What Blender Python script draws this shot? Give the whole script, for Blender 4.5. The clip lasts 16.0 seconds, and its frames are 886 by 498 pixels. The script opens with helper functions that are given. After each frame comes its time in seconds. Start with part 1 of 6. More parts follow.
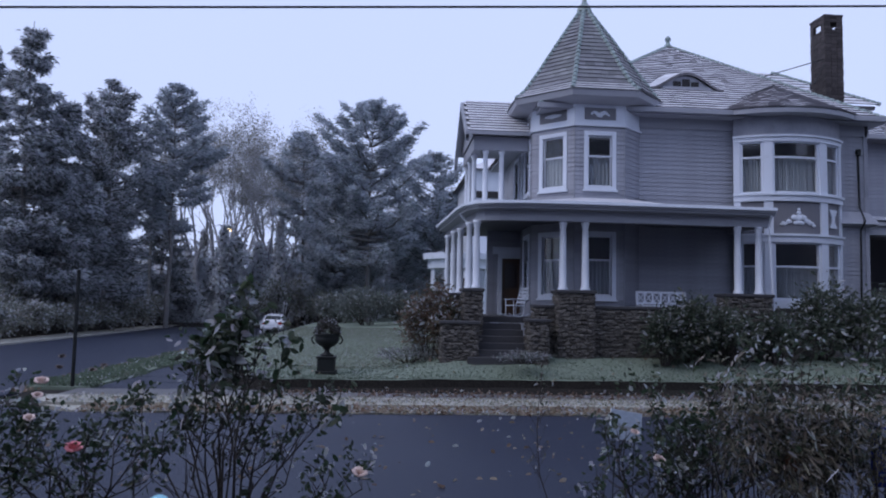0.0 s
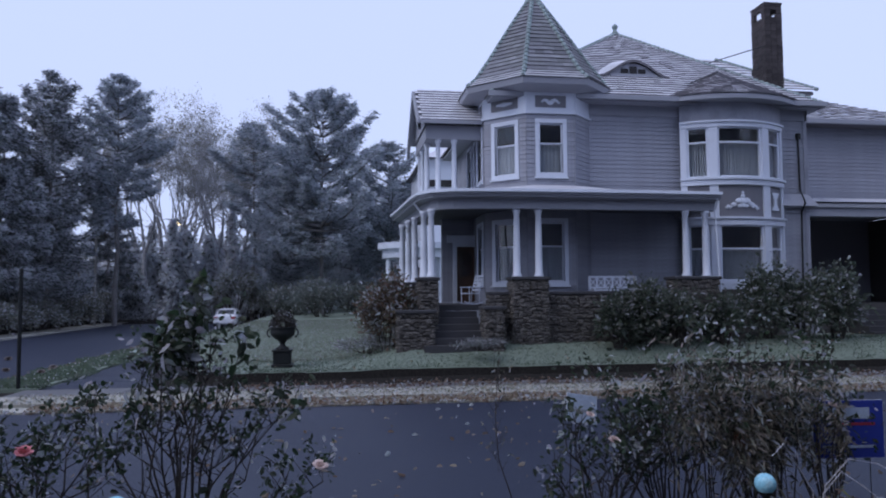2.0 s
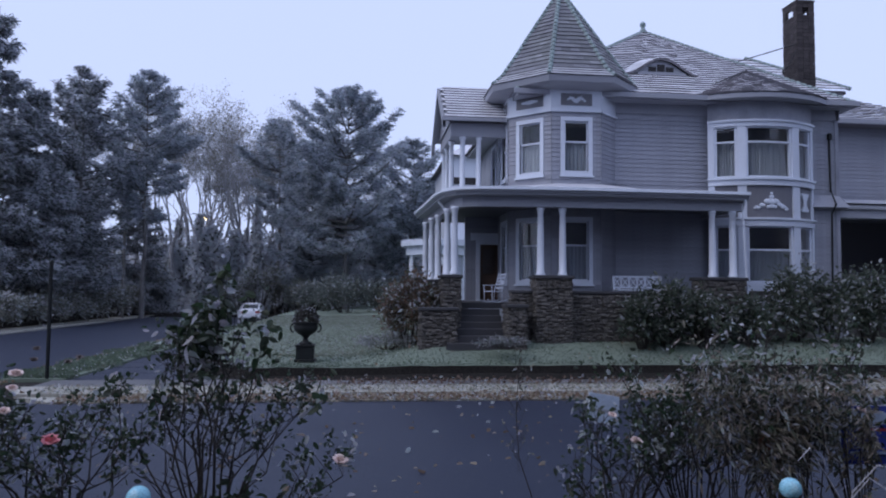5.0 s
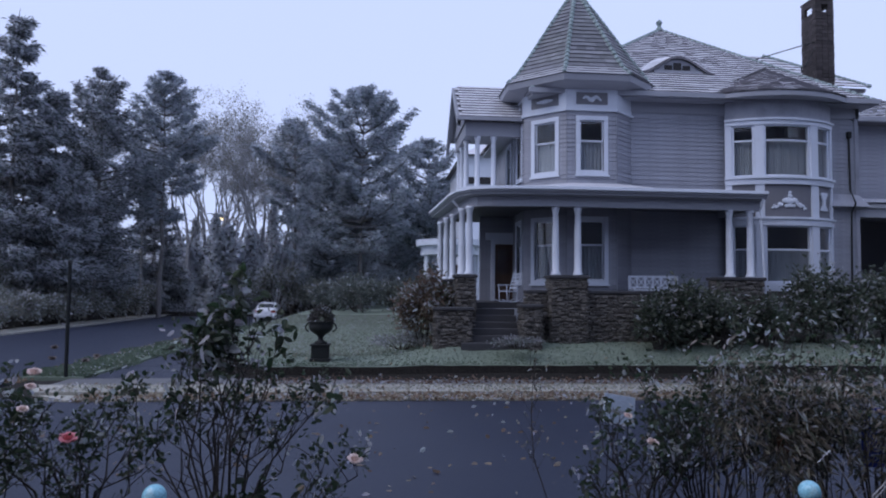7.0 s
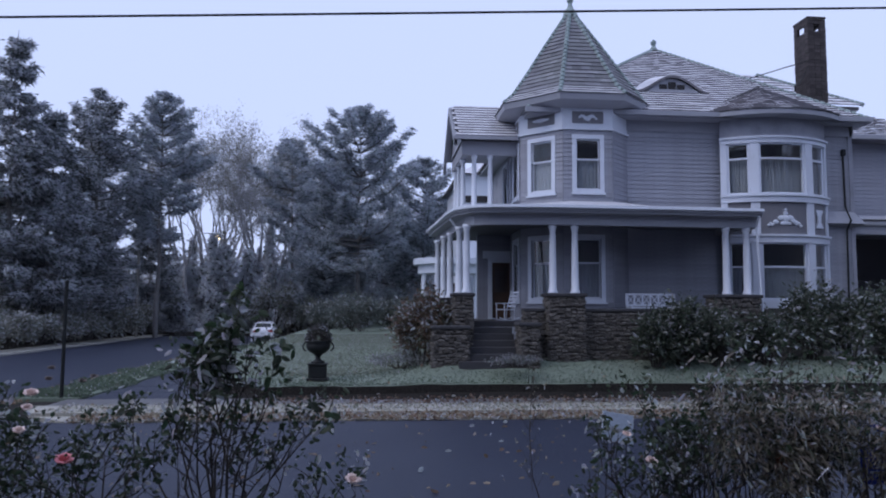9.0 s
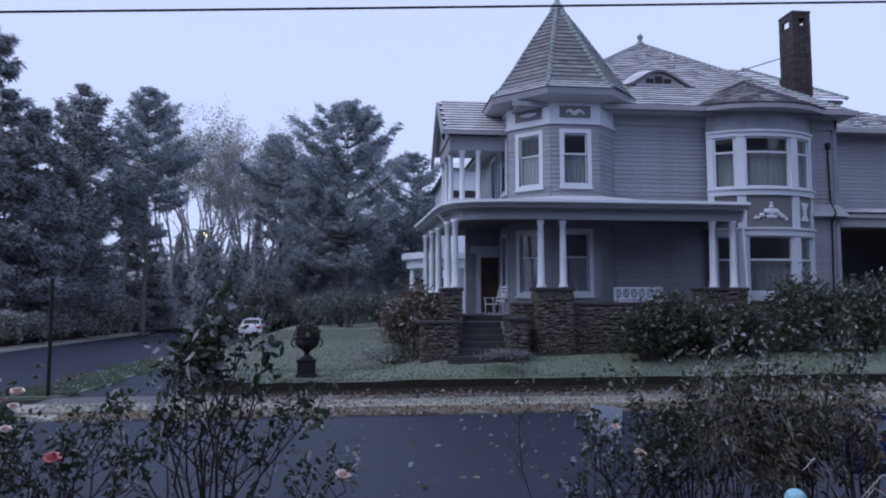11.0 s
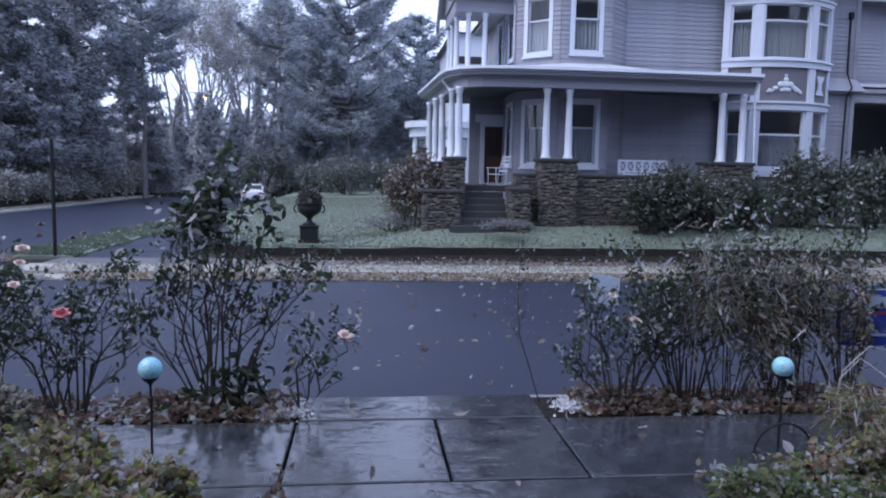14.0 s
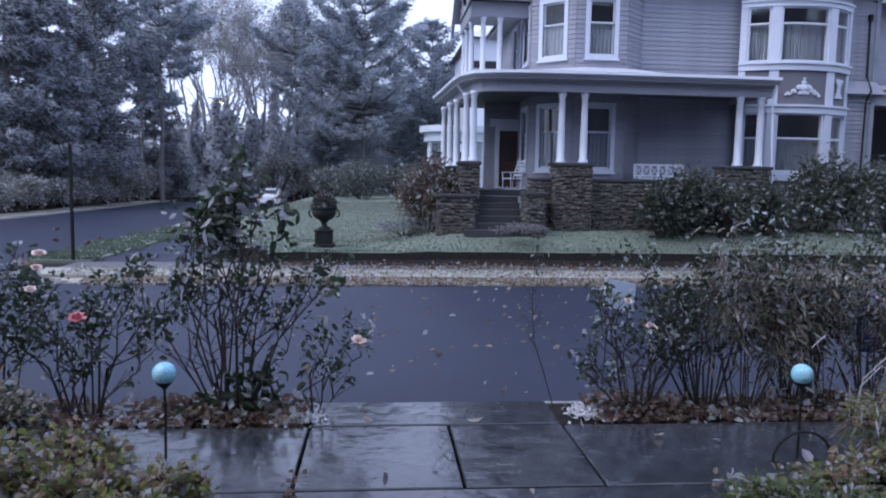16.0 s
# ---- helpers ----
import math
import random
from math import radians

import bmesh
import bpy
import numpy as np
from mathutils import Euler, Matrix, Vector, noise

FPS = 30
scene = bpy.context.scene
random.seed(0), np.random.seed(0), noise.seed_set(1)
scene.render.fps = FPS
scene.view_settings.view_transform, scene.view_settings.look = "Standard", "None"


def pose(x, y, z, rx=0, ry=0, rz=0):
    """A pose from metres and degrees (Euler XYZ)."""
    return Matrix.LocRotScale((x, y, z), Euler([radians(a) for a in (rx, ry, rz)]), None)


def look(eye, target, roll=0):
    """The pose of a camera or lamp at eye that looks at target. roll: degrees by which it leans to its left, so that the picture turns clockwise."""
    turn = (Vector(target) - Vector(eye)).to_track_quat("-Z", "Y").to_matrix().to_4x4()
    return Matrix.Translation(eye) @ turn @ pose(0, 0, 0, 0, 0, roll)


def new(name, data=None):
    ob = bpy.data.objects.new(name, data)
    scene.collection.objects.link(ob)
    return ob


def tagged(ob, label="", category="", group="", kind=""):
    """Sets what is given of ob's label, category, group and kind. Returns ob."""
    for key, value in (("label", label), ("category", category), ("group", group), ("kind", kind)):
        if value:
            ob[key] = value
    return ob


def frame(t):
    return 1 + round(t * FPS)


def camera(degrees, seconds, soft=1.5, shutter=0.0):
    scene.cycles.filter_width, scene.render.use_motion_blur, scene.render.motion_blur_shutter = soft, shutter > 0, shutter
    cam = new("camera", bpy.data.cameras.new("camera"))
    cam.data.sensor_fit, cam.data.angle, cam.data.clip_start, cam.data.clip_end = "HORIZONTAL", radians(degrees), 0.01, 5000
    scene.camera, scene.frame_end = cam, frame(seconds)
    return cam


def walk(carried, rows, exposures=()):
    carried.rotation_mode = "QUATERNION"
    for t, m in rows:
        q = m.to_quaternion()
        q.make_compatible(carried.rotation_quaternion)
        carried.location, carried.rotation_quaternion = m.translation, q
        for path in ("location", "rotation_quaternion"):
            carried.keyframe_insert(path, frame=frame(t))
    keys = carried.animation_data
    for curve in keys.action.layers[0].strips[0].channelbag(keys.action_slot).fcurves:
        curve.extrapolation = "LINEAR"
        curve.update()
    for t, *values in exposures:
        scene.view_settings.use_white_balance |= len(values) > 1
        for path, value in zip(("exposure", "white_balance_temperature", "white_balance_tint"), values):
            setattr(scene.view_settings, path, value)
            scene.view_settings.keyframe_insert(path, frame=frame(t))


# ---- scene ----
cam = camera(62.98, 16.0, soft=2.0)
# seconds, eye, then yaw, pitch and roll in degrees
PATH = [
    (0, 0.000, 0.000, 2.430, -4.50, 4.42, 1.20),
    (0.5, -0.003, -0.018, 2.436, -5.61, 4.62, 0.22),
    (1, -0.006, -0.028, 2.436, -6.84, 4.38, 0.04),
    (1.5, -0.008, -0.020, 2.436, -7.46, 3.57, -0.49),
    (2, -0.016, -0.028, 2.443, -8.14, 3.56, -0.34),
    (2.5, -0.016, -0.039, 2.441, -7.71, 3.53, -0.19),
    (3, -0.016, -0.019, 2.440, -7.07, 3.28, 0.13),
    (3.5, -0.005, -0.011, 2.436, -6.90, 3.38, -0.04),
    (6, -0.005, -0.009, 2.433, -5.85, 3.30, 0.84),
    (6.5, -0.004, 0.002, 2.436, -5.56, 3.20, 0.65),
    (7, 0.000, 0.007, 2.436, -5.09, 3.34, 0.58),
    (7.5, 0.002, 0.009, 2.435, -4.70, 3.82, 0.45),
    (8, 0.002, -0.001, 2.431, -4.87, 4.96, 0.37),
    (8.5, 0.003, -0.009, 2.428, -5.07, 5.22, 0.13),
    (9, -0.004, -0.016, 2.432, -5.30, 4.82, 0.33),
    (11.5, -0.008, -0.020, 2.434, -6.37, 4.42, -0.11),
    (12, -0.003, -0.024, 2.435, -6.57, 4.50, 0.09),
    (12.5, -0.009, -0.030, 2.434, -7.17, 3.89, 0.51),
    (13, -0.015, -0.031, 2.428, -7.44, 1.22, 1.07),
    (13.5, -0.011, 0.011, 2.415, -6.98, -2.31, 1.00),
    (14, -0.004, 0.048, 2.404, -6.14, -5.85, 1.09),
    (14.5, -0.003, 0.066, 2.402, -6.00, -7.17, 0.78),
    (15, -0.002, 0.077, 2.398, -5.35, -7.90, 0.12),
    (15.5, 0.006, 0.078, 2.396, -4.88, -8.01, -0.17),
    (16, 0.009, 0.079, 2.408, -4.95, -5.53, 1.02),
]
walk(cam, [(t, pose(x, y, z, 0, 0, yaw) @ pose(0, 0, 0, 90 + pitch) @ pose(0, 0, 0, 0, 0, roll))
           for t, x, y, z, yaw, pitch, roll in PATH],
     exposures=[(0, 0.26), (12.6, 0.26), (14.0, 1.04), (16, 0.98)])

# ---- light: an even overcast sky at dawn ----
world = bpy.data.worlds.new("world")
scene.world = world
world.use_nodes = True
wn, wl = world.node_tree.nodes, world.node_tree.links
bg = wn["Background"]
sky = wn.new("ShaderNodeTexSky")
sky.sky_type = "NISHITA"
sky.sun_disc = False
sky.sun_elevation, sky.sun_rotation = radians(48), radians(245)
sky_gain = wn.new("ShaderNodeVectorMath")
sky_gain.operation = "SCALE"
sky_gain.inputs["Scale"].default_value = 0.008
cloud = wn.new("ShaderNodeRGB")
cloud.outputs[0].default_value = (0.50, 0.585, 0.90, 1)
both = wn.new("ShaderNodeVectorMath")
both.operation = "ADD"
wl.new(sky.outputs[0], sky_gain.inputs[0])
wl.new(sky_gain.outputs[0], both.inputs[0])
wl.new(cloud.outputs[0], both.inputs[1])
wl.new(both.outputs[0], bg.inputs["Color"])
bg.inputs["Strength"].default_value = 1.0
sun = new("sun", bpy.data.lights.new("sun", "SUN"))
sun.data.energy, sun.data.angle, sun.data.color = 0.9, radians(40), (0.95, 0.93, 1.0)
sun.matrix_world = look((0, 0, 50), (26, 12, 18))

# ---- materials ----
def material(name, color, rough=0.7, metal=0.0, vary=0.25, scale=3.0, fine=40.0, bump=0.15, second=None, amount=0.5,
             edge=0.12, each=0.0, island=0.0, frost=0.0, coat=0.0, stretch=(1, 1, 1), spec=0.5, lies=(0.25, 0.9)):
    """A surface with two scales of variation; second: a colour for patches; each, island: random tint a piece; frost: rime on top faces."""
    m = bpy.data.materials.new(name)
    m.use_nodes = True
    n, l = m.node_tree.nodes, m.node_tree.links
    b = n["Principled BSDF"]
    b.inputs["Metallic"].default_value = metal
    b.inputs["Specular IOR Level"].default_value = spec
    b.inputs["Coat Weight"].default_value = coat
    b.inputs["Coat Roughness"].default_value = 0.1
    tc = n.new("ShaderNodeTexCoord")
    mp = n.new("ShaderNodeMapping")
    mp.inputs["Scale"].default_value = stretch
    l.new(tc.outputs["Object"], mp.inputs[0])

    def noisy(s, detail=4):
        t = n.new("ShaderNodeTexNoise")
        t.inputs["Scale"].default_value, t.inputs["Detail"].default_value = s, detail
        l.new(mp.outputs[0], t.inputs["Vector"])
        return t.outputs["Fac"]

    def mix(f, a, c, kind="MIX"):
        x = n.new("ShaderNodeMix")
        x.data_type, x.blend_type = "RGBA", kind
        for sock, v in ((x.inputs[0], f), (x.inputs[6], a), (x.inputs[7], c)):
            if isinstance(v, (int, float)):
                sock.default_value = v
            elif isinstance(v, tuple):
                sock.default_value = (*v[:3], 1)
            else:
                l.new(v, sock)
        return x.outputs[2]

    def ramp(v, a, c, lo=0.0, hi=1.0):
        r = n.new("ShaderNodeMapRange")
        r.inputs[1].default_value, r.inputs[2].default_value, r.inputs[3].default_value, r.inputs[4].default_value = a, c, lo, hi
        l.new(v, r.inputs[0])
        return r.outputs[0]

    big, small = noisy(scale), noisy(fine, 3)
    col = tuple(color)
    if second:
        col = mix(ramp(big, 1 - amount - edge, 1 - amount + edge), col, tuple(second))
    tone = ramp(small, 0.3, 0.7, 1 - vary, 1 + vary)
    g = n.new("ShaderNodeCombineColor")
    for k in range(3):
        l.new(tone, g.inputs[k])
    col = mix(1.0, col, g.outputs[0], "MULTIPLY")
    if each or island:
        src = n.new("ShaderNodeObjectInfo").outputs["Random"] if each else n.new("ShaderNodeNewGeometry").outputs["Random Per Island"]
        k = each or island
        t2 = ramp(src, 0, 1, 1 - k, 1 + k)
        g2 = n.new("ShaderNodeCombineColor")
        for j in range(3):
            l.new(t2, g2.inputs[j])
        col = mix(1.0, col, g2.outputs[0], "MULTIPLY")
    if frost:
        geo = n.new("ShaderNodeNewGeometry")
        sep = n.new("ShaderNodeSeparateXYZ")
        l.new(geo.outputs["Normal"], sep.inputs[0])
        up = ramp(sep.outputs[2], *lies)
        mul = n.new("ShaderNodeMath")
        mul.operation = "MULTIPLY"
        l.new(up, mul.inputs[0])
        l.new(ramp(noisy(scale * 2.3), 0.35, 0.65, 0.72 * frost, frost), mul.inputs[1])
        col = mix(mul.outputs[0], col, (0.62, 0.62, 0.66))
    l.new(col, b.inputs["Base Color"])
    l.new(ramp(small, 0.3, 0.7, max(rough - 0.1, 0.02), min(rough + 0.1, 1)), b.inputs["Roughness"])
    if bump:
        bp = n.new("ShaderNodeBump")
        bp.inputs["Strength"].default_value, bp.inputs["Distance"].default_value = bump, 0.02
        l.new(small, bp.inputs["Height"])
        l.new(bp.outputs[0], b.inputs["Normal"])
        l.new(bp.outputs[0], b.inputs["Coat Normal"])
    return m


def leafy(name, tones, frost=0.15, rough=0.55, rime=(0.55, 0.57, 0.60)):
    """Leaves whose tone goes with the leaf; a share is rimed, which on far trees also carries haze."""
    m = bpy.data.materials.new(name)
    m.use_nodes = True
    n, l = m.node_tree.nodes, m.node_tree.links
    b = n["Principled BSDF"]
    b.inputs["Roughness"].default_value = rough
    geo = n.new("ShaderNodeNewGeometry")
    r = n.new("ShaderNodeValToRGB")
    r.color_ramp.interpolation = "CONSTANT"
    steps = list(tones) + ([rime] if frost else [])
    e = r.color_ramp.elements
    while len(e) < len(steps):
        e.new(0.5)
    for k, c in enumerate(steps):
        e[k].position = k / len(tones) * (1 - frost) if k < len(tones) else 1 - frost
        e[k].color = (*c, 1)
    l.new(geo.outputs["Random Per Island"], r.inputs[0])
    t = n.new("ShaderNodeTexNoise")
    t.inputs["Scale"].default_value = 9
    tc = n.new("ShaderNodeTexCoord")
    l.new(tc.outputs["Object"], t.inputs["Vector"])
    x = n.new("ShaderNodeMix")
    x.data_type, x.blend_type = "RGBA", "MULTIPLY"
    x.inputs[0].default_value = 0.35
    l.new(r.outputs[0], x.inputs[6])
    l.new(t.outputs["Color"], x.inputs[7])
    l.new(x.outputs[2], b.inputs["Base Color"])
    tr = n.new("ShaderNodeBsdfTranslucent")
    l.new(x.outputs[2], tr.inputs["Color"])
    ms = n.new("ShaderNodeMixShader")
    ms.inputs[0].default_value = 0.55
    l.new(b.outputs[0], ms.inputs[1])
    l.new(tr.outputs[0], ms.inputs[2])
    l.new(ms.outputs[0], n["Material Output"].inputs["Surface"])
    return m


PAINT_WHITE = material("white_paint", (0.62, 0.66, 0.735), 0.45, vary=0.06, scale=2, fine=30, bump=0.05, second=(0.53, 0.565, 0.63), amount=0.3)
SIDING = material("siding_paint", (0.29, 0.30, 0.345), 0.6, vary=0.1, scale=1.5, fine=25, bump=0.08, second=(0.20, 0.21, 0.24), amount=0.4, each=0.07)
GREY_PANEL = material("panel_paint", (0.16, 0.16, 0.18), 0.6, vary=0.08, scale=3, fine=30, bump=0.05)
TRIM_GREY = material("eave_paint", (0.30, 0.31, 0.35), 0.55, vary=0.08, scale=2, fine=30, bump=0.05)
# ceiling colour is set low to deepen the shade under the porch
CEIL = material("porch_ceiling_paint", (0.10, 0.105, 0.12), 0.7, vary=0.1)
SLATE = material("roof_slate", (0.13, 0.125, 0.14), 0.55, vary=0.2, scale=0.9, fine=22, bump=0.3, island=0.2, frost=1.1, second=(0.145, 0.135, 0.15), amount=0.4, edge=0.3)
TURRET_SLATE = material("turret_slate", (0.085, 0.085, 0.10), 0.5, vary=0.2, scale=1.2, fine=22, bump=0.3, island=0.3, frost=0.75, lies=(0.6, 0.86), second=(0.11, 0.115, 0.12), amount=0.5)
COPPER = material("ridge_tile_glaze", (0.21, 0.27, 0.265), 0.45, vary=0.25, scale=5, fine=30, bump=0.15, each=0.15)
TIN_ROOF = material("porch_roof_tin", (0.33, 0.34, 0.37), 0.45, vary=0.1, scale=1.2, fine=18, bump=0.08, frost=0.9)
STONE = material("rubble_stone", (0.10, 0.095, 0.09), 0.85, vary=0.4, scale=7, fine=26, bump=0.7, each=0.4, second=(0.13, 0.105, 0.088), amount=0.4)
MORTAR = material("mortar", (0.065, 0.062, 0.06), 0.95, vary=0.3, scale=5, fine=30, bump=0.4)
CAPSTONE = material("cap_stone", (0.045, 0.045, 0.05), 0.75, vary=0.25, scale=3, fine=25, bump=0.3)
CHIM = material("chimney_brick", (0.05, 0.042, 0.042), 0.9, vary=0.4, scale=3, fine=24, bump=0.5, each=0.35)
ASPHALT = material("asphalt", (0.030, 0.037, 0.060), 0.46, vary=0.35, scale=0.35, fine=60, bump=0.25, second=(0.023, 0.028, 0.048), amount=0.45, edge=0.25, spec=0.22)
WET_SLATE = material("wet_bluestone", (0.024, 0.027, 0.032), 0.2, vary=0.35, scale=1.1, fine=5, bump=0.5, coat=0.4, second=(0.036, 0.04, 0.047), amount=0.45, edge=0.2, each=0.2)
WET_WALK = material("wet_walk_stone", (0.11, 0.11, 0.115), 0.55, vary=0.3, scale=0.8, fine=14, bump=0.2, each=0.15)
GRASS = material("lawn_turf", (0.14, 0.178, 0.13), 0.9, vary=0.25, scale=0.5, fine=30, bump=0.4, second=(0.165, 0.20, 0.165), amount=0.5, edge=0.3)
VERGE = material("verge_turf", (0.34, 0.33, 0.29), 0.9, vary=0.45, scale=1.0, fine=25, bump=0.8, second=(0.24, 0.24, 0.20), amount=0.35, edge=0.25)
SOIL = material("soil", (0.022, 0.02, 0.018), 0.95, vary=0.5, scale=3, fine=20, bump=0.9, spec=0.12)
KERB = material("kerb_stone", (0.20, 0.20, 0.20), 0.8, vary=0.2, scale=2, fine=25, bump=0.3, each=0.15)
# far trunks: a paler bark whose colour also carries haze
RIME_HAZE_BARK = material("rimed_bark", (0.32, 0.32, 0.335), 0.95, vary=0.35, scale=2, fine=12, bump=0.5, stretch=(1, 1, 0.25))
BARK = material("bark", (0.15, 0.145, 0.145), 0.95, vary=0.4, scale=2, fine=12, bump=0.7, stretch=(1, 1, 0.25))
STEM = material("rose_stem", (0.042, 0.036, 0.032), 0.8, vary=0.4, scale=8, fine=50, bump=0.3)
IRON = material("black_iron", (0.012, 0.014, 0.015), 0.6, vary=0.2, scale=6, fine=50, bump=0.15, second=(0.02, 0.03, 0.028), amount=0.3, spec=0.3)
# near-black fill that stands for the shade in rooms and holes
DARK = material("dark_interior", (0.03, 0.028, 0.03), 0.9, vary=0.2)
CURTAIN = material("lace_curtain", (0.27, 0.30, 0.34), 0.9, vary=0.15, scale=3, fine=14, bump=0.3, stretch=(6, 6, 0.4))
DOORWOOD = material("door_wood", (0.10, 0.055, 0.035), 0.45, vary=0.25, scale=3, fine=18, stretch=(4, 4, 0.5))
GLOBE_M = material("crackle_glass", (0.28, 0.60, 0.72), 0.15, vary=0.2, scale=14, fine=60, bump=0.1, second=(0.50, 0.75, 0.82), amount=0.4)
GLASS = bpy.data.materials.new("window_glass")
GLASS.use_nodes = True
gn, gl = GLASS.node_tree.nodes, GLASS.node_tree.links
gb = gn["Principled BSDF"]
gb.inputs["Base Color"].default_value = (0.92, 0.94, 0.95, 1)
gb.inputs["Roughness"].default_value = 0.03
gb.inputs["Transmission Weight"].default_value = 1.0
gb.inputs["IOR"].default_value = 1.45

# wood foliage is paled and blued to put haze into its colour, besides rime
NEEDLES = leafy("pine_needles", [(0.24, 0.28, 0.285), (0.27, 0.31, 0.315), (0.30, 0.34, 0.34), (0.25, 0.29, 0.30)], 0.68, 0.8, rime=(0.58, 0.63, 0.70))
SPRUCE = leafy("spruce_needles", [(0.17, 0.195, 0.20), (0.20, 0.225, 0.23), (0.23, 0.255, 0.26)], 0.55, 0.8, rime=(0.64, 0.67, 0.73))
AUTUMN = leafy("autumn_leaves", [(0.25, 0.24, 0.21), (0.30, 0.285, 0.25), (0.21, 0.205, 0.185), (0.34, 0.325, 0.29)], 0.4, 0.8)
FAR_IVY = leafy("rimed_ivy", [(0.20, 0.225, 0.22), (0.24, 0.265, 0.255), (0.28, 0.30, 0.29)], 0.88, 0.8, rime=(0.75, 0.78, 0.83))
IVY = leafy("ivy", [(0.15, 0.175, 0.165), (0.18, 0.205, 0.19), (0.21, 0.23, 0.205)], 0.08, 0.7)
RHODO = leafy("rhododendron_leaves", [(0.10, 0.13, 0.10), (0.15, 0.18, 0.14), (0.20, 0.22, 0.18), (0.08, 0.105, 0.08)], 0.13)
RUSSET = leafy("russet_leaves", [(0.20, 0.14, 0.11), (0.24, 0.17, 0.13), (0.15, 0.12, 0.09), (0.12, 0.13, 0.09)], 0.22)
ROSELEAF = leafy("rose_leaves", [(0.04, 0.07, 0.036), (0.055, 0.09, 0.05), (0.085, 0.105, 0.065), (0.05, 0.065, 0.045)], 0.18, 0.4, (0.6, 0.62, 0.65))
DRYLEAF = leafy("dry_bush_leaves", [(0.28, 0.25, 0.20), (0.36, 0.32, 0.26), (0.16, 0.15, 0.115), (0.42, 0.385, 0.32), (0.09, 0.10, 0.07)], 0.16)
LITTER = leafy("fallen_leaves", [(0.20, 0.13, 0.10), (0.27, 0.19, 0.145), (0.14, 0.095, 0.075), (0.36, 0.28, 0.225)], 0.2)
GUTTER_LEAF = leafy("pale_fallen_leaves", [(0.42, 0.35, 0.27), (0.33, 0.25, 0.18), (0.48, 0.41, 0.33), (0.24, 0.17, 0.12)], 0.2)
PALE_LEAF = leafy("bleached_leaves", [(0.55, 0.50, 0.44), (0.62, 0.58, 0.52), (0.42, 0.34, 0.27)], 0.2)
GARDEN = leafy("garden_leaves", [(0.19, 0.25, 0.09), (0.38, 0.36, 0.13), (0.32, 0.21, 0.14), (0.16, 0.18, 0.11), (0.42, 0.32, 0.23), (0.26, 0.28, 0.10), (0.14, 0.11, 0.08), (0.50, 0.43, 0.34)], 0.12)
BRIGHT = leafy("green_garden_leaves", [(0.15, 0.21, 0.08), (0.23, 0.28, 0.12), (0.10, 0.14, 0.08), (0.30, 0.25, 0.18), (0.18, 0.22, 0.10)], 0.14)
# brush tones are lifted for haze as well as frost
HEDGE = leafy("roadside_brush", [(0.24, 0.255, 0.225), (0.29, 0.30, 0.265), (0.35, 0.345, 0.305), (0.20, 0.22, 0.20)], 0.3)


# ---- builders ----
def part(name, bm, mat, parent=None, label="", smooth=False):
    me = bpy.data.meshes.new(name)
    bm.normal_update()
    bm.to_mesh(me)
    bm.free()
    if smooth:
        me.shade_smooth()
    me.materials.append(mat)
    ob = new(name, me)
    if parent:
        ob.parent = parent
    if label:
        ob["label"] = label
    return ob


def thing(name, label, category, group="", at=(0, 0, 0), kind=""):
    ob = new(name)
    ob.location = at
    ob.empty_display_size = 0.1
    return tagged(ob, label, category, group, kind)


def setting(name, bm, mat, label, category="", smooth=False):
    return tagged(part(name, bm, mat, None, label, smooth), label, category, "", "structure")


def box(bm, x0, x1, y0, y1, z0, z1, m=None, r=0.0):
    v = bmesh.ops.create_cube(bm, size=1)["verts"]
    for p in v:
        p.co = Vector(((x0 + x1) / 2 + p.co.x * (x1 - x0), (y0 + y1) / 2 + p.co.y * (y1 - y0), (z0 + z1) / 2 + p.co.z * (z1 - z0)))
    if r:
        es = list({e for p in v for e in p.link_edges})
        res = bmesh.ops.bevel(bm, geom=es, offset=r, segments=1, affect="EDGES", profile=0.5)
        v = list({q for f in res["faces"] for q in f.verts} | {p for p in v if p.is_valid})
    if m is not None:
        for p in v:
            p.co = m @ p.co
    return v


def one_box(*a, **k):
    bm = bmesh.new()
    box(bm, *a, **k)
    return bm


def prism(bm, poly, z0, z1):
    """A plan polygon (anticlockwise) raised from z0 to z1."""
    lo = [bm.verts.new((x, y, z0)) for x, y in poly]
    hi = [bm.verts.new((x, y, z1)) for x, y in poly]
    n = len(poly)
    for k in range(n):
        bm.faces.new((lo[k], lo[(k + 1) % n], hi[(k + 1) % n], hi[k]))
    bm.faces.new(hi)
    bm.faces.new(lo[::-1])


def lathe(bm, profile, seg=20, at=(0, 0, 0), turn=0.0):
    rings = []
    for r, z in profile:
        rings.append([bm.verts.new((at[0] + r * math.cos(turn + 2 * math.pi * k / seg), at[1] + r * math.sin(turn + 2 * math.pi * k / seg), at[2] + z)) for k in range(seg)])
    for a, c in zip(rings, rings[1:]):
        for k in range(seg):
            bm.faces.new((a[k], a[(k + 1) % seg], c[(k + 1) % seg], c[k]))
    bm.faces.new(rings[0][::-1])
    bm.faces.new(rings[-1])


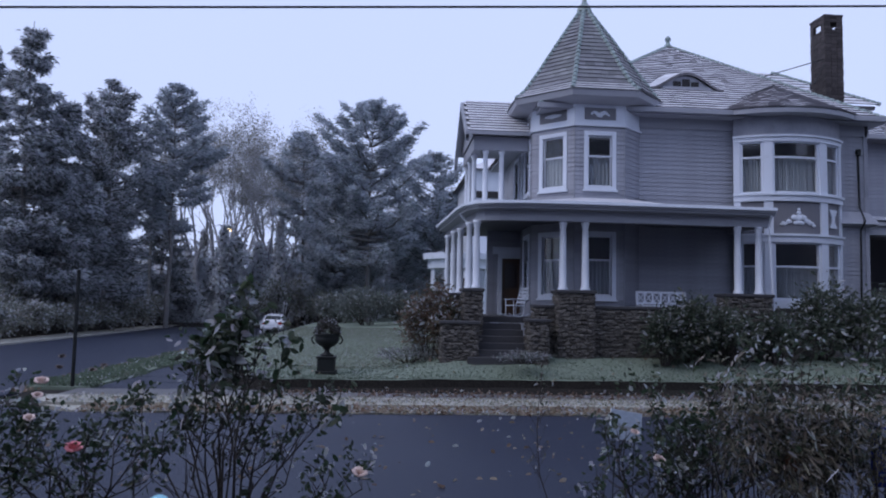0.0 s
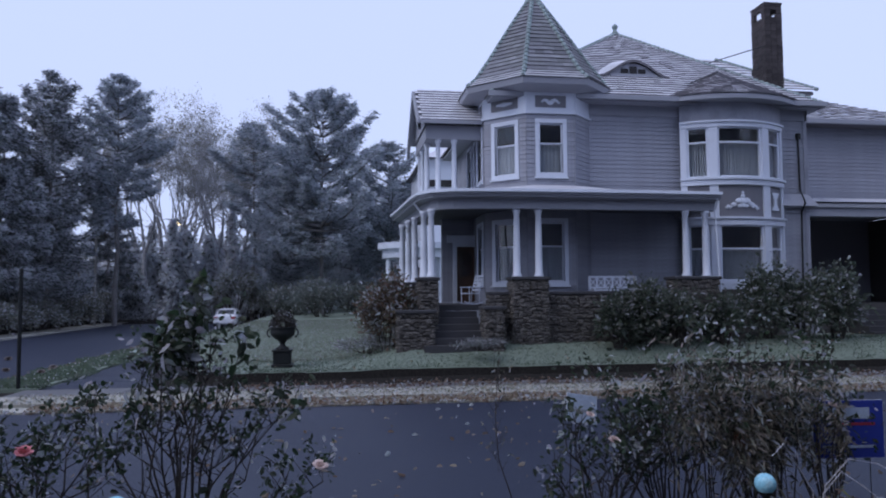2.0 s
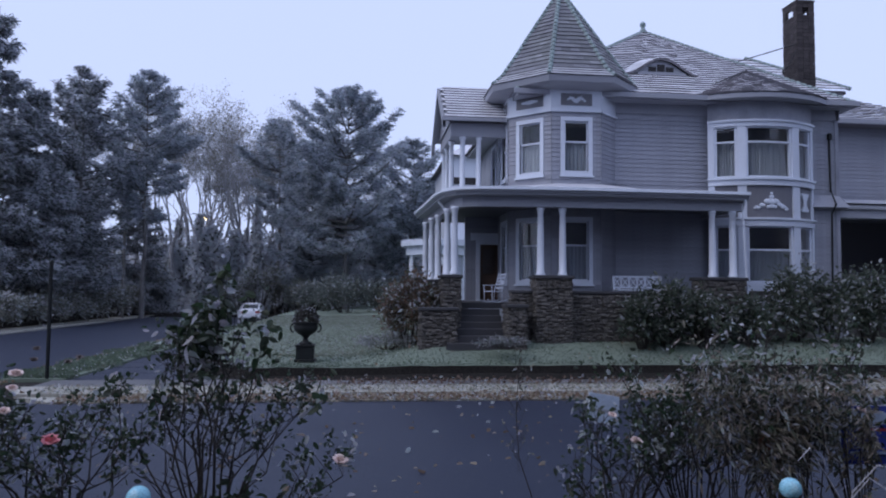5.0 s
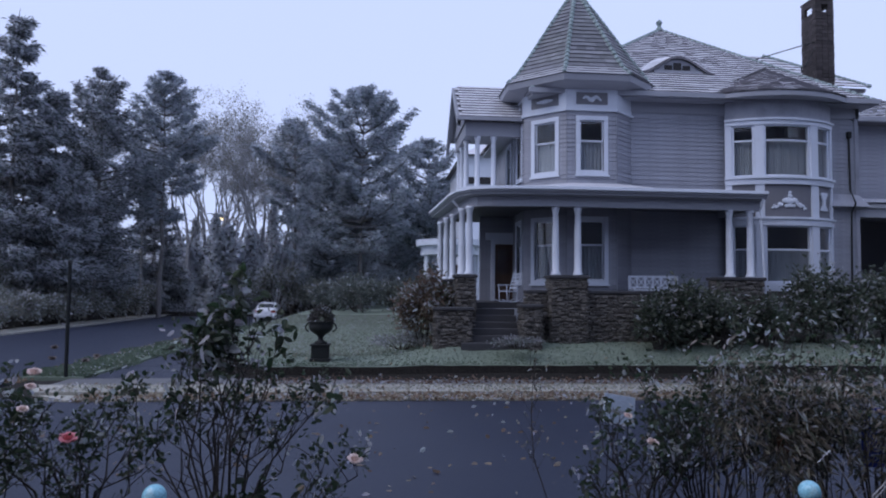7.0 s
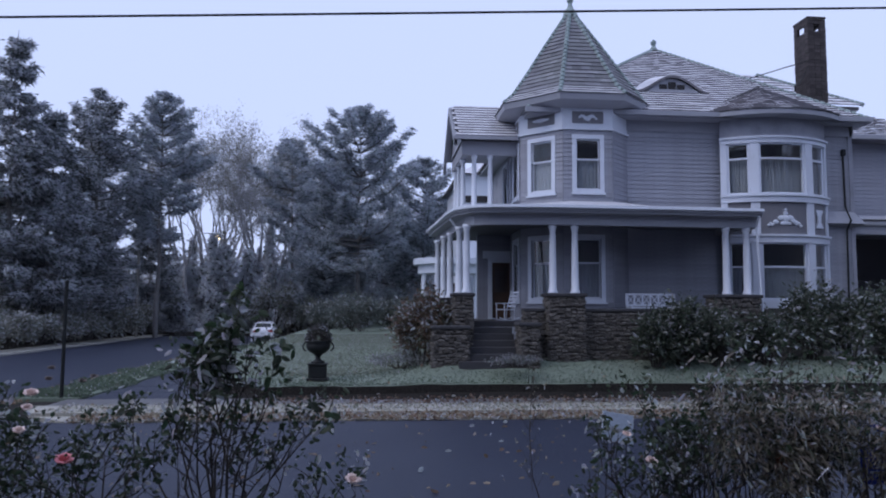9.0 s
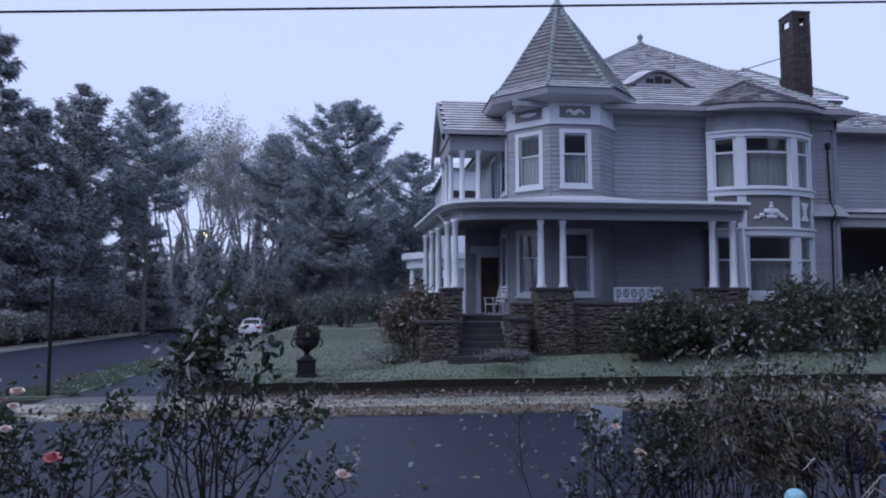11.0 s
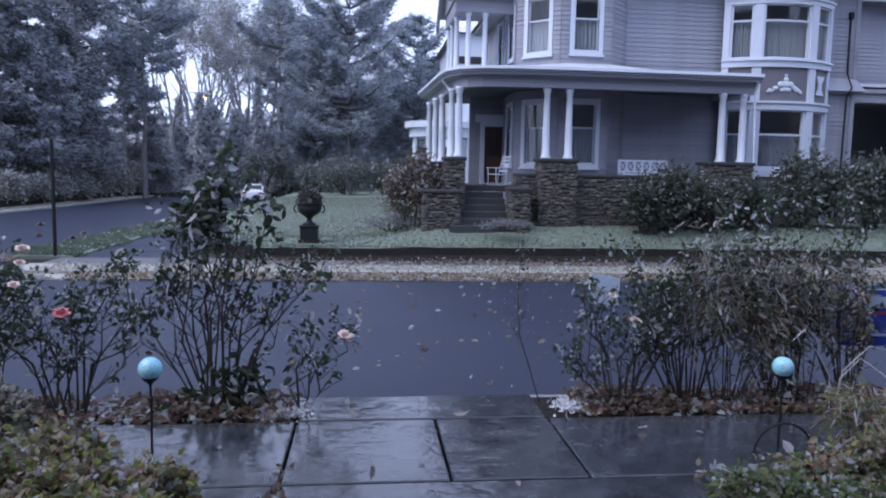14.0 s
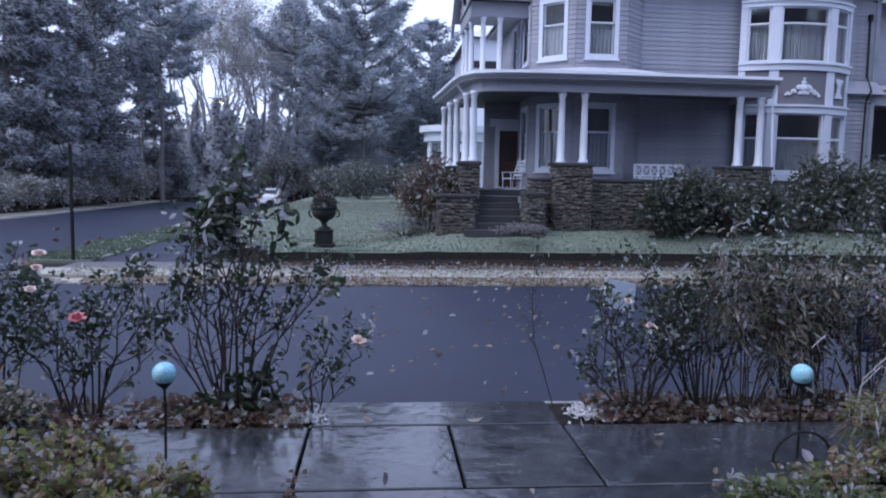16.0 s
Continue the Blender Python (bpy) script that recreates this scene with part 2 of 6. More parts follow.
def tube(bm, pts, radii, seg=6):
    rings = []
    pts = [Vector(p) for p in pts]
    for k, p in enumerate(pts):
        d = (pts[min(k + 1, len(pts) - 1)] - pts[max(k - 1, 0)]).normalized()
        a = d.orthogonal().normalized()
        c = d.cross(a)
        r = radii[k] if hasattr(radii, "__len__") else radii
        rings.append([bm.verts.new(p + r * (math.cos(2 * math.pi * j / seg) * a + math.sin(2 * math.pi * j / seg) * c)) for j in range(seg)])
    for a, c in zip(rings, rings[1:]):
        best = min(range(seg), key=lambda s: (a[0].co - c[s].co).length)
        for k in range(seg):
            try:
                bm.faces.new((a[k], a[(k + 1) % seg], c[(k + 1 + best) % seg], c[(k + best) % seg]))
            except ValueError:
                pass
    bm.faces.new(rings[0][::-1])
    bm.faces.new(rings[-1])


def leaf_mesh(name, centres, ways, length, width, mat, parent=None, label="", droop=0.25, rng=None, near=False):
    """One mesh of many small bent leaves: at each centre, pointing along its way."""
    rng = rng or np.random.default_rng(1)
    c = np.asarray(centres, float)
    w = np.asarray(ways, float)
    w /= np.linalg.norm(w, axis=1, keepdims=True) + 1e-9
    s = np.cross(w, rng.normal(size=c.shape))
    s /= np.linalg.norm(s, axis=1, keepdims=True) + 1e-9
    k = rng.uniform(0.6, 1.3, (len(c), 1))
    L, W = length * k, width * k
    up = np.cross(s, w)
    if near:
        return near_leaves(name, c, w, s, up, L, W, droop, rng, mat, parent, label)
    a = c
    m1, m2 = c + w * L * 0.5 + s * W / 2 + up * W * 0.25, c + w * L * 0.5 - s * W / 2 + up * W * 0.25
    tip = c + w * L - np.array([0, 0, 1.0]) * L * droop
    v = np.stack([a, m1, tip, m2], 1).reshape(-1, 3)
    n = len(c)
    i = np.arange(n)[:, None] * 4
    f = np.concatenate([i + [0, 1, 2], i + [0, 2, 3]], 1).reshape(-1, 3)
    me = bpy.data.meshes.new(name)
    me.from_pydata(v.tolist(), [], f.tolist())
    me.materials.append(mat)
    ob = new(name, me)
    if parent:
        ob.parent = parent
    if label:
        ob["label"] = label
    return ob


def near_leaves(name, c, w, s, up, L, W, droop, rng, mat, parent, label):
    """Leaves with a midrib fold, rounded sides and a curled tip."""
    down = np.array([0, 0, 1.0])
    curl = rng.uniform(-0.1, 0.6, (len(c), 1))

    def at(u, side, lift):
        return c + w * L * u + s * W * side + up * W * lift - down * L * droop * u * u - up * L * 0.3 * curl * u * u

    v = np.stack([at(0, 0, 0), at(0.28, 0.42, 0.16), at(0.68, 0.40, 0.16), at(1, 0, 0.0), at(0.68, -0.40, 0.16), at(0.28, -0.42, 0.16), at(0.33, 0, 0), at(0.68, 0, 0)], 1).reshape(-1, 3)
    i = np.arange(len(c))[:, None] * 8
    tri = [0, 1, 6, 1, 2, 7, 1, 7, 6, 2, 3, 7, 0, 6, 5, 5, 6, 7, 5, 7, 4, 4, 7, 3]
    f = (i + tri).reshape(-1, 3)
    me = bpy.data.meshes.new(name)
    me.from_pydata(v.tolist(), [], f.tolist())
    me.materials.append(mat)
    ob = new(name, me)
    if parent:
        ob.parent = parent
    if label:
        ob["label"] = label
    return ob


def sphere_ways(rng, n, up=0.0):
    w = rng.normal(size=(n, 3))
    w /= np.linalg.norm(w, axis=1, keepdims=True)
    w[:, 2] += up
    return w

# ---- ground, roads, verges, walks ----
def smooth(t):
    t = min(max(t, 0.0), 1.0)
    return t * t * (3 - 2 * t)


def lawn_z(x, y):
    a = 0.40 + 0.55 * smooth((y - 19.8) / 1.5)
    b = 0.36 + 0.50 * smooth((y - 19.8) / 14.0)
    k = smooth((x + 0.5) / 3.0)
    return a * k + b * (1 - k)


def lawn_edge(y):
    """The west edge of the lawn, rounded at the street corner."""
    return -5.3 + (2.4 * (1 - (y - 19.9) / 7.0) ** 2 if y < 26.9 else 0)


def ground_z(x, y):
    if 7.2 < y < 16.6 or (-18.9 < x < (-9.0 if y < 30 else -9.0 + (y - 30) * 0.055) and 16 <= y < 66):
        return -0.15
    if y <= 7.2:
        return -0.02
    if x > -9 and y > 19.9 and x > lawn_edge(y):
        return lawn_z(x, y) - 0.12
    if x > -9:
        return 0.0
    return 0.05 + 0.5 * smooth((-19 - x) / 14) + (0.7 * smooth((y - 60) / 60))


def spaced(lo, hi, near0, near1, fine, ratio=1.25):
    v = list(np.arange(near0, near1 + 1e-6, fine))
    s, x = fine, near1
    while x < hi:
        s *= ratio
        x += s
        v.append(x)
    s, x = fine, near0
    while x > lo:
        s *= ratio
        x -= s
        v.insert(0, x)
    return v


def sheet(name, xs, ys, zf, mat, label, inside=None, jitter=0.0):
    bm = bmesh.new()
    g = [[bm.verts.new((x, y, zf(x, y) + (jitter * noise.noise(Vector((x * 1.7, y * 1.7, 0))) if jitter else 0))) for x in xs] for y in ys]
    for j in range(len(ys) - 1):
        for i in range(len(xs) - 1):
            if inside is None or inside((xs[i] + xs[i + 1]) / 2, (ys[j] + ys[j + 1]) / 2):
                bm.faces.new((g[j][i], g[j][i + 1], g[j + 1][i + 1], g[j + 1][i]))
    for v in [v for v in bm.verts if not v.link_faces]:
        bm.verts.remove(v)
    return setting(name, bm, mat, label, "ground", True)


sheet("ground", spaced(-900, 900, -30, 30, 0.6), spaced(-600, 1500, 2, 70, 0.6), ground_z, SOIL, "dark damp earth and brush under trees")
bm = bmesh.new()
prism(bm, [(-300, 7.42), (300, 7.42), (300, 16.2), (-6.6, 16.2), (-8.4, 16.9), (-9.3, 18.6), (-9.2, 30), (-7.6, 60), (-8.2, 66), (-11, 71), (-18.6, 72), (-18.6, 19), (-20.2, 16.9), (-22, 16.2), (-300, 16.2)], -0.12, 0.0)
setting("road", bm, ASPHALT, "dark damp asphalt street with scattered fallen leaves", "road")
# near side: planting strip
bm = bmesh.new()
prism(bm, [(-40, 6.72), (-0.64, 6.72), (-0.64, 7.38), (-40, 7.38)], -0.1, 0.07)
prism(bm, [(1.74, 6.72), (40, 6.72), (40, 7.38), (1.74, 7.38)], -0.1, 0.07)
setting("planting_strip", bm, SOIL, "dark planting strip between walk and street", "ground")
# far side: gutter, verge, walk
bm = bmesh.new()
prism(bm, [(-6.6, 16.24), (90, 16.24), (90, 17.0), (-7.5, 17.0)], -0.1, 0.03)
setting("gutter", bm, VERGE, "gutter edge strewn with pale fallen leaves", "ground")
bm = bmesh.new()
prism(bm, [(-7.6, 17.0), (90, 17.0), (90, 18.3), (-8.3, 18.3)], -0.1, 0.10)
setting("verge", bm, VERGE, "pale frosty grass verge with leaf litter", "ground")
bm = bmesh.new()
prism(bm, [(-9.26, 19.9), (-7.65, 19.9), (-7.65, 30), (-6.8, 44), (-7.2, 66), (-7.55, 60), (-9.16, 30)], -0.1, 0.09)
setting("verge", bm, GRASS, "green verge along the side street", "ground")
WALK = tagged(thing("pavement", "dark wet stone walk behind the verge", "pavement"), kind="structure")
flag = one_box(-0.66, 0.66, -0.77, 0.77, -0.1, 0.0, r=0.012)
flag_ob = part("flagstone", flag, WET_WALK, WALK)
flag_ob.location = (-7.3, 19.1, 0.06)
for k in range(1, 60):
    o = new("flagstone", flag_ob.data)
    o.parent, o.location = WALK, (-7.3 + 1.34 * k, 19.1, 0.06 + random.uniform(-0.008, 0.008))
side_flag = flag_ob.data.copy()
side_flag.materials[0] = ASPHALT
for k in range(11):
    for j in range(2):
        o = new("flagstone", side_flag)
        o.parent, o.location = WALK, (-6.93 + 1.34 * j, 20.7 + 1.57 * k, 0.05 + random.uniform(-0.008, 0.008))
LX, LY = spaced(-6, 80, -6, 20, 0.35), spaced(19.9, 140, 19.9, 40, 0.3)
sheet("lawn", LX, LY, lambda x, y: lawn_z(max(x, -5.5), y), GRASS, "frost-dulled green lawn round the house",
      lambda x, y: x > lawn_edge(y), 0.05)
bm = bmesh.new()
edge = [(lawn_edge(19.9 + 0.5 * k), 19.9 + 0.5 * k) for k in range(0, 15)]
line = [(x, y, -1, 0) for x, y in edge[::-1]] + [(x, 19.9, 0, -1) for x in np.arange(-2.5, 60, 0.4)]
rows = []
for x, y, nx, ny in line:
    j = 0.05 * noise.noise(Vector((x * 2.3, y * 2.3, 0)))
    zt = lawn_z(x, y) - 0.008
    rows.append([bm.verts.new(p) for p in ((x + nx * (0.16 + j), y + ny * (0.16 + j), -0.05), (x + nx * (0.09 + j), y + ny * (0.09 + j), zt * 0.6), (x + nx * (0.06 + j), y + ny * (0.06 + j), zt + 0.4 * j), (x - nx * 0.25, y - ny * 0.25, zt))])
for a, c in zip(rows, rows[1:]):
    for k in range(3):
        bm.faces.new((a[k], c[k], c[k + 1], a[k + 1]))
setting("lawn_bank", bm, SOIL, "dark earth bank along the lawn edge", "ground")
# left roadside strip
bm = bmesh.new()
prism(bm, [(-20.6, 24), (-18.62, 24), (-18.62, 120), (-20.6, 120)], -0.1, 0.09)
setting("verge", bm, VERGE, "pale grass strip along the side street", "ground")
bm = bmesh.new()
prism(bm, [(-40, 7.385), (40, 7.385), (40, 7.46), (-40, 7.46)], -0.1, 0.075)
setting("kerb", bm, KERB, "narrow worn stone kerb along the street", "kerb")
# near walk of large bluestone slabs
NEAR = tagged(thing("walk", "large wet bluestone slabs with dark joints", "walkway"), kind="structure")
XS = [-9.3, -7.2, -5.6, -4.1, -2.4, -0.63, 0.66, 1.75, 4.9, 7.0, 9.0]
XS_LOW = [-9.3, -6.4, -3.7, -0.66, 3.3, 6.2, 9.0]
for r, (y0, y1) in enumerate([(6.68, 7.38), (5.28, 6.66), (3.9, 5.26), (2.5, 3.88)]):
    joints = XS_LOW if r > 1 else XS
    for a, c in zip(joints, joints[1:]):
        if r == 0:
            if a != -0.63:
                continue
            c = 1.75
        g = 0.011
        z = 0.10 + random.uniform(-0.007, 0.007)
        o = part("slab", one_box(a + g, c - g, y0 + g * 0.7, y1 - g * 0.7, 0.0, z, r=0.01), WET_SLATE, NEAR)

# ---- the house ----
HOUSE = thing("house", "grey clapboard Victorian house with corner turret and wraparound porch", "house", at=(9, 25, 0.9))
HOUSE_INV = Matrix.Translation((-9, -25, -0.9))


def hpart(name, bm, mat, parent=None, label="", smooth_=False):
    """A part of the house: its mesh is given in world places."""
    bmesh.ops.transform(bm, matrix=HOUSE_INV, verts=bm.verts)
    return part(name, bm, mat, parent or HOUSE, label, smooth_)


def hcopy(ob, at):
    o = new(ob.name.split(".")[0], ob.data)
    o.parent, o.location = ob.parent, at
    return o


board_bm = bmesh.new()
vs = [board_bm.verts.new(p) for p in [(0, 0.0, 0), (1, 0.0, 0), (1, -0.028, 0), (0, -0.028, 0), (0, 0.0, 0.152), (1, 0.0, 0.152), (1, -0.006, 0.152), (0, -0.006, 0.152)]]
for f in [(0, 1, 2, 3), (7, 6, 5, 4), (3, 2, 6, 7), (1, 5, 6, 2), (0, 3, 7, 4), (0, 4, 5, 1)]:
    board_bm.faces.new([vs[i] for i in f][::-1])
BOARD = bpy.data.meshes.new("clapboard")
board_bm.normal_update()
board_bm.to_mesh(BOARD)
board_bm.free()
BOARD.materials.append(SIDING)


def wall(M, width, z0, z1, openings=(), boards=True, mat=SIDING, thick=0.2, step=0.15, keep=lambda z: True, trim=0.11):
    """A wall with real openings; M puts its outer face's lower left end (seen from outside), x along it, y inward."""
    bm = bmesh.new()
    zs = sorted({z0, z1, *[z for o in openings for z in o[2:]]})
    for a, c in zip(zs, zs[1:]):
        spans, u = [], 0.0
        for o in sorted(openings):
            if o[2] <= a and o[3] >= c:
                spans.append((u, o[0]))
                u = o[1]
        spans.append((u, width))
        for p, q in spans:
            if q - p > 0.01:
                box(bm, p, q, 0, thick, a, c, M)
    w = hpart("wall", bm, mat)
    if boards:
        for k in range(int((z1 - z0) / step)):
            z = z0 + k * step
            if not keep(z):
                continue
            spans, u = [], 0.0
            for o in sorted(openings):
                if o[2] - trim < z + step and o[3] + trim > z:
                    spans.append((u, o[0] - trim))
                    u = o[1] + trim
            spans.append((u, width))
            for p, q in spans:
                if q - p > 0.05:
                    o = new("clapboard", BOARD)
                    o.parent = w
                    o.matrix_local = HOUSE_INV @ M @ Matrix.Translation((p, -0.002, z)) @ Matrix.Diagonal((q - p, 1, step / 0.15, 1))
    return w


def window(M, o, curtain=True, trim=0.11, rail=0.55, name="window"):
    """A sash window in the opening o = (u0, u1, z0, z1) of the wall that M places."""
    u0, u1, z0, z1 = o
    bm = bmesh.new()
    box(bm, u0 - trim, u0, -0.05, 0.1, z0 - trim, z1 + trim, M)
    box(bm, u1, u1 + trim, -0.05, 0.1, z0 - trim, z1 + trim, M)
    box(bm, u0, u1, -0.05, 0.1, z1, z1 + trim, M)
    box(bm, u0, u1, -0.05, 0.1, z0 - trim, z0, M)
    f = hpart(name, bm, PAINT_WHITE)
    bm = bmesh.new()
    box(bm, u0 - trim - 0.04, u1 + trim + 0.04, -0.10, 0.0, z0 - trim - 0.045, z0 - trim + 0.005, M)
    part_of(bm, "sill", PAINT_WHITE, f)
    zm = z0 + (z1 - z0) * rail
    for nm, a, c, d in (("lower_sash", z0, zm, 0.07), ("upper_sash", zm - 0.03, z1, 0.03)):
        bm = bmesh.new()
        s = 0.045
        box(bm, u0, u0 + s, d, d + 0.035, a, c, M)
        box(bm, u1 - s, u1, d, d + 0.035, a, c, M)
        box(bm, u0 + s, u1 - s, d, d + 0.035, a, a + s, M)
        box(bm, u0 + s, u1 - s, d, d + 0.035, c - s, c, M)
        part_of(bm, nm, PAINT_WHITE, f)
        bm = bmesh.new()
        box(bm, u0 + s, u1 - s, d + 0.014, d + 0.020, a + s, c - s, M)
        part_of(bm, "pane", GLASS, f).visible_shadow = False
    if curtain:
        bm = bmesh.new()
        drape(bm, u0, u1, 0.17, z0, zm + (0.35 * (z1 - zm) if curtain == 2 else 0.0), M)
        part_of(bm, "curtain", CURTAIN, f, "pale lace curtain")
    # dark sheet behind the sashes in place of the room's shade
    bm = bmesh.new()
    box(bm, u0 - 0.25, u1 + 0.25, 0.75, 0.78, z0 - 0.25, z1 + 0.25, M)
    part_of(bm, "blind", DARK, f, "dark backing that stands for the unlit room behind the glass")
    return f


def part_of(bm, name, mat, parent, label=""):
    bmesh.ops.transform(bm, matrix=HOUSE_INV, verts=bm.verts)
    return part(name, bm, mat, parent, label)


def drape(bm, u0, u1, d, z0, z1, M):
    n = max(int((u1 - u0) / 0.025), 8)
    cols = []
    for k in range(n + 1):
        u = u0 + (u1 - u0) * k / n
        off = 0.022 * math.sin(u * 48) + 0.012 * math.sin(u * 21 + 1)
        cols.append([bm.verts.new(M @ Vector((u, d + off, z))) for z in (z0, (z0 + z1) / 2, z1)])
    for a, c in zip(cols, cols[1:]):
        for j in range(2):
            bm.faces.new((a[j], c[j], c[j + 1], a[j + 1]))


def slates(bm, e0, e1, t0, t1, rows, width=0.24, lift=0.02):
    """Lapped slates over the plane from the eave e0-e1 to the top t0-t1."""
    e0, e1, t0, t1 = Vector(e0), Vector(e1), Vector(t0), Vector(t1)
    nrm = (e1 - e0).cross((t0 + t1) / 2 - (e0 + e1) / 2).normalized() * lift
    for r in range(rows):
        a, c = r / rows, (r + 1.12) / rows
        c = min(c, 1)
        A0, A1 = e0.lerp(t0, a), e1.lerp(t1, a)
        B0, B1 = e0.lerp(t0, c), e1.lerp(t1, c)
        n = max(int((A1 - A0).length / width), 1)
        off = (r % 2) * 0.5
        cuts = [0] + [min(max((k + off + random.uniform(-0.1, 0.1)) / n, 0), 1) for k in range(1, n)] + [1]
        for p, q in zip(cuts, cuts[1:]):
            if q - p < 1e-4:
                continue
            j = random.uniform(0.75, 1.25)
            w = [A0.lerp(A1, p), A0.lerp(A1, q), A0.lerp(A1, q) + nrm * j, A0.lerp(A1, p) + nrm * j, B0.lerp(B1, p), B0.lerp(B1, q)]
            v = [bm.verts.new(x) for x in w]
            bm.faces.new((v[0], v[1], v[2], v[3]))
            bm.faces.new((v[3], v[2], v[5], v[4]))


def slate_parts(parent, e0, e1, t0, t1, rows, width=0.25):
    """The same course by course, each slate an object of its own."""
    e0, e1, t0, t1 = Vector(e0), Vector(e1), Vector(t0), Vector(t1)
    nrm = (e1 - e0).cross(t0 - e0).normalized()
    n = int((e1 - e0).length / width)
    for r in range(rows):
        for k in range(n):
            a, c = r / rows, min((r + 1.15) / rows, 1)
            p, q = (k + 0.005 + 0.4 * (r % 2)) / n, min((k + 0.995 + 0.4 * (r % 2)) / n, 1)
            bm = bmesh.new()
            lo = [e0.lerp(t0, u).lerp(e1.lerp(t1, u), w) for u, w in ((a, p), (a, q), (c, q), (c, p))]
            up = [x + nrm * h for x, h in zip(lo, (0.046, 0.044, 0.006, 0.006))]
            v = [bm.verts.new(x) for x in lo + up]
            for f in ((4, 5, 6, 7), (0, 1, 5, 4), (1, 2, 6, 5), (3, 0, 4, 7)):
                bm.faces.new([v[i] for i in f])
            part_of(bm, "slate", SLATE, parent)


crest_bm = bmesh.new()
lathe(crest_bm, [(0.075, -0.09), (0.085, -0.07), (0.085, 0.07), (0.06, 0.09)], 8)
CREST = bpy.data.meshes.new("ridge_tile")
crest_bm.to_mesh(CREST)
crest_bm.free()
CREST.materials.append(COPPER)


def crest(a, c, parent, size=1.0, step=0.2):
    a, c = Vector(a), Vector(c)
    n = max(int((c - a).length / step), 1)
    q = (c - a).to_track_quat("Z", "Y").to_matrix().to_4x4()
    for k in range(n):
        o = new("ridge_tile", CREST)
        o.parent = parent
        o.matrix_local = HOUSE_INV @ Matrix.Translation(a.lerp(c, (k + 0.5) / n)) @ q @ Matrix.Diagonal((size, size, 1, 1))


# main block: walls
WY = 23.75
wall(pose(8.4, WY, 0), 3.5, 2.1, 8.62, boards=True)
wall(pose(15.1, WY, 0), 1.55, 0.9, 8.62, boards=True, keep=lambda z: not 5.4 < z < 5.8)
wall(pose(16.65, WY, 0, 0, 0, 90), 8, 0.9, 8.62)
bm = bmesh.new()
box(bm, 8.5, 16.7, WY - 0.04, WY + 0.2, 8.62, 9.0)
box(bm, 16.61, 16.75, WY - 0.04, WY + 6, 8.62, 9.0)
hpart("frieze", bm, TRIM_GREY)
bm = bmesh.new()
box(bm, 16.55, 16.69, WY - 0.045, WY + 0.1, 0.9, 8.62)
hpart("corner_board", bm, SIDING)
# flared skirt band at the floor line
bm = bmesh.new()
for x0, x1 in [(15.15, 16.67)]:
    v = [bm.verts.new(p) for p in [(x0, WY - 0.03, 5.95), (x1, WY - 0.03, 5.95), (x1 + 0.25, WY - 0.3, 5.5), (x0, WY - 0.3, 5.5), (x0, WY, 5.42), (x1, WY, 5.42)]]
    bm.faces.new((v[3], v[2], v[1], v[0]))
    bm.faces.new((v[4], v[5], v[2], v[3]))
    w = [bm.verts.new(p) for p in [(x1, WY - 0.03, 5.95), (x1 + 0.25, WY - 0.3, 5.5), (x1 + 0.25, WY + 3, 5.5), (x1, WY + 3, 5.95)]]
    bm.faces.new(w)
hpart("skirt_band", bm, SIDING)
# unseen sides close the block
bm = bmesh.new()
box(bm, 5.6, 5.8, 26.6, 34.5, 0.9, 9.0)
box(bm, 5.6, 16.65, 34.3, 34.5, 0.9, 9.0)
hpart("back_wall", bm, SIDING)

# main hip roof
EZ = 9.12
apex = (11.6, 28.9, 13.48)
cor = [(4.9, 23.15, EZ), (17.0, 23.15, EZ), (17.0, 34.9, EZ), (4.9, 34.9, EZ)]
ROOF = hpart("roof", one_box(5.0, 16.95, 23.2, 34.8, 8.98, 9.1), TRIM_GREY)
bm = bmesh.new()
for k in range(4):
    a, c = cor[k], cor[(k + 1) % 4]
    slates(bm, a, c, apex, apex, 34, lift=0.045)
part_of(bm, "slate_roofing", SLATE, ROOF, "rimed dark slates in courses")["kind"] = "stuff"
crest(apex, cor[1], ROOF, 1.0, 0.22)
crest(apex, cor[0], ROOF, 1.0, 0.22)
bm = bmesh.new()
box(bm, 4.85, 17.06, 23.02, 23.16, 9.0, 9.16)
box(bm, 16.96, 17.1, 23.16, 34.8, 9.0, 9.16)
part_of(bm, "gutter", TRIM_GREY, ROOF, "grey painted eave gutter")
bm = bmesh.new()
lathe(bm, [(0.17, 0), (0.15, 0.1), (0.09, 0.16), (0.08, 0.24), (0.12, 0.31), (0.13, 0.38), (0.05, 0.48)], 10, (apex[0], apex[1], apex[2] - 0.05))
part_of(bm, "finial", COPPER, ROOF)
# rear part of the roof behind the chimney
bm = bmesh.new()
slates(bm, (13.5, 28.0, 11.1), (20.35, 28.0, 11.1), (14, 30.5, 13.1), (17.0, 30.5, 13.1), 10, lift=0.04)
box(bm, 15.5, 20.2, 28.15, 31, 10.93, 11.07)
part_of(bm, "rear_roof", SLATE, ROOF)["kind"] = "stuff"
crest((20.35, 28.0, 11.12), (17.0, 30.5, 13.12), ROOF)
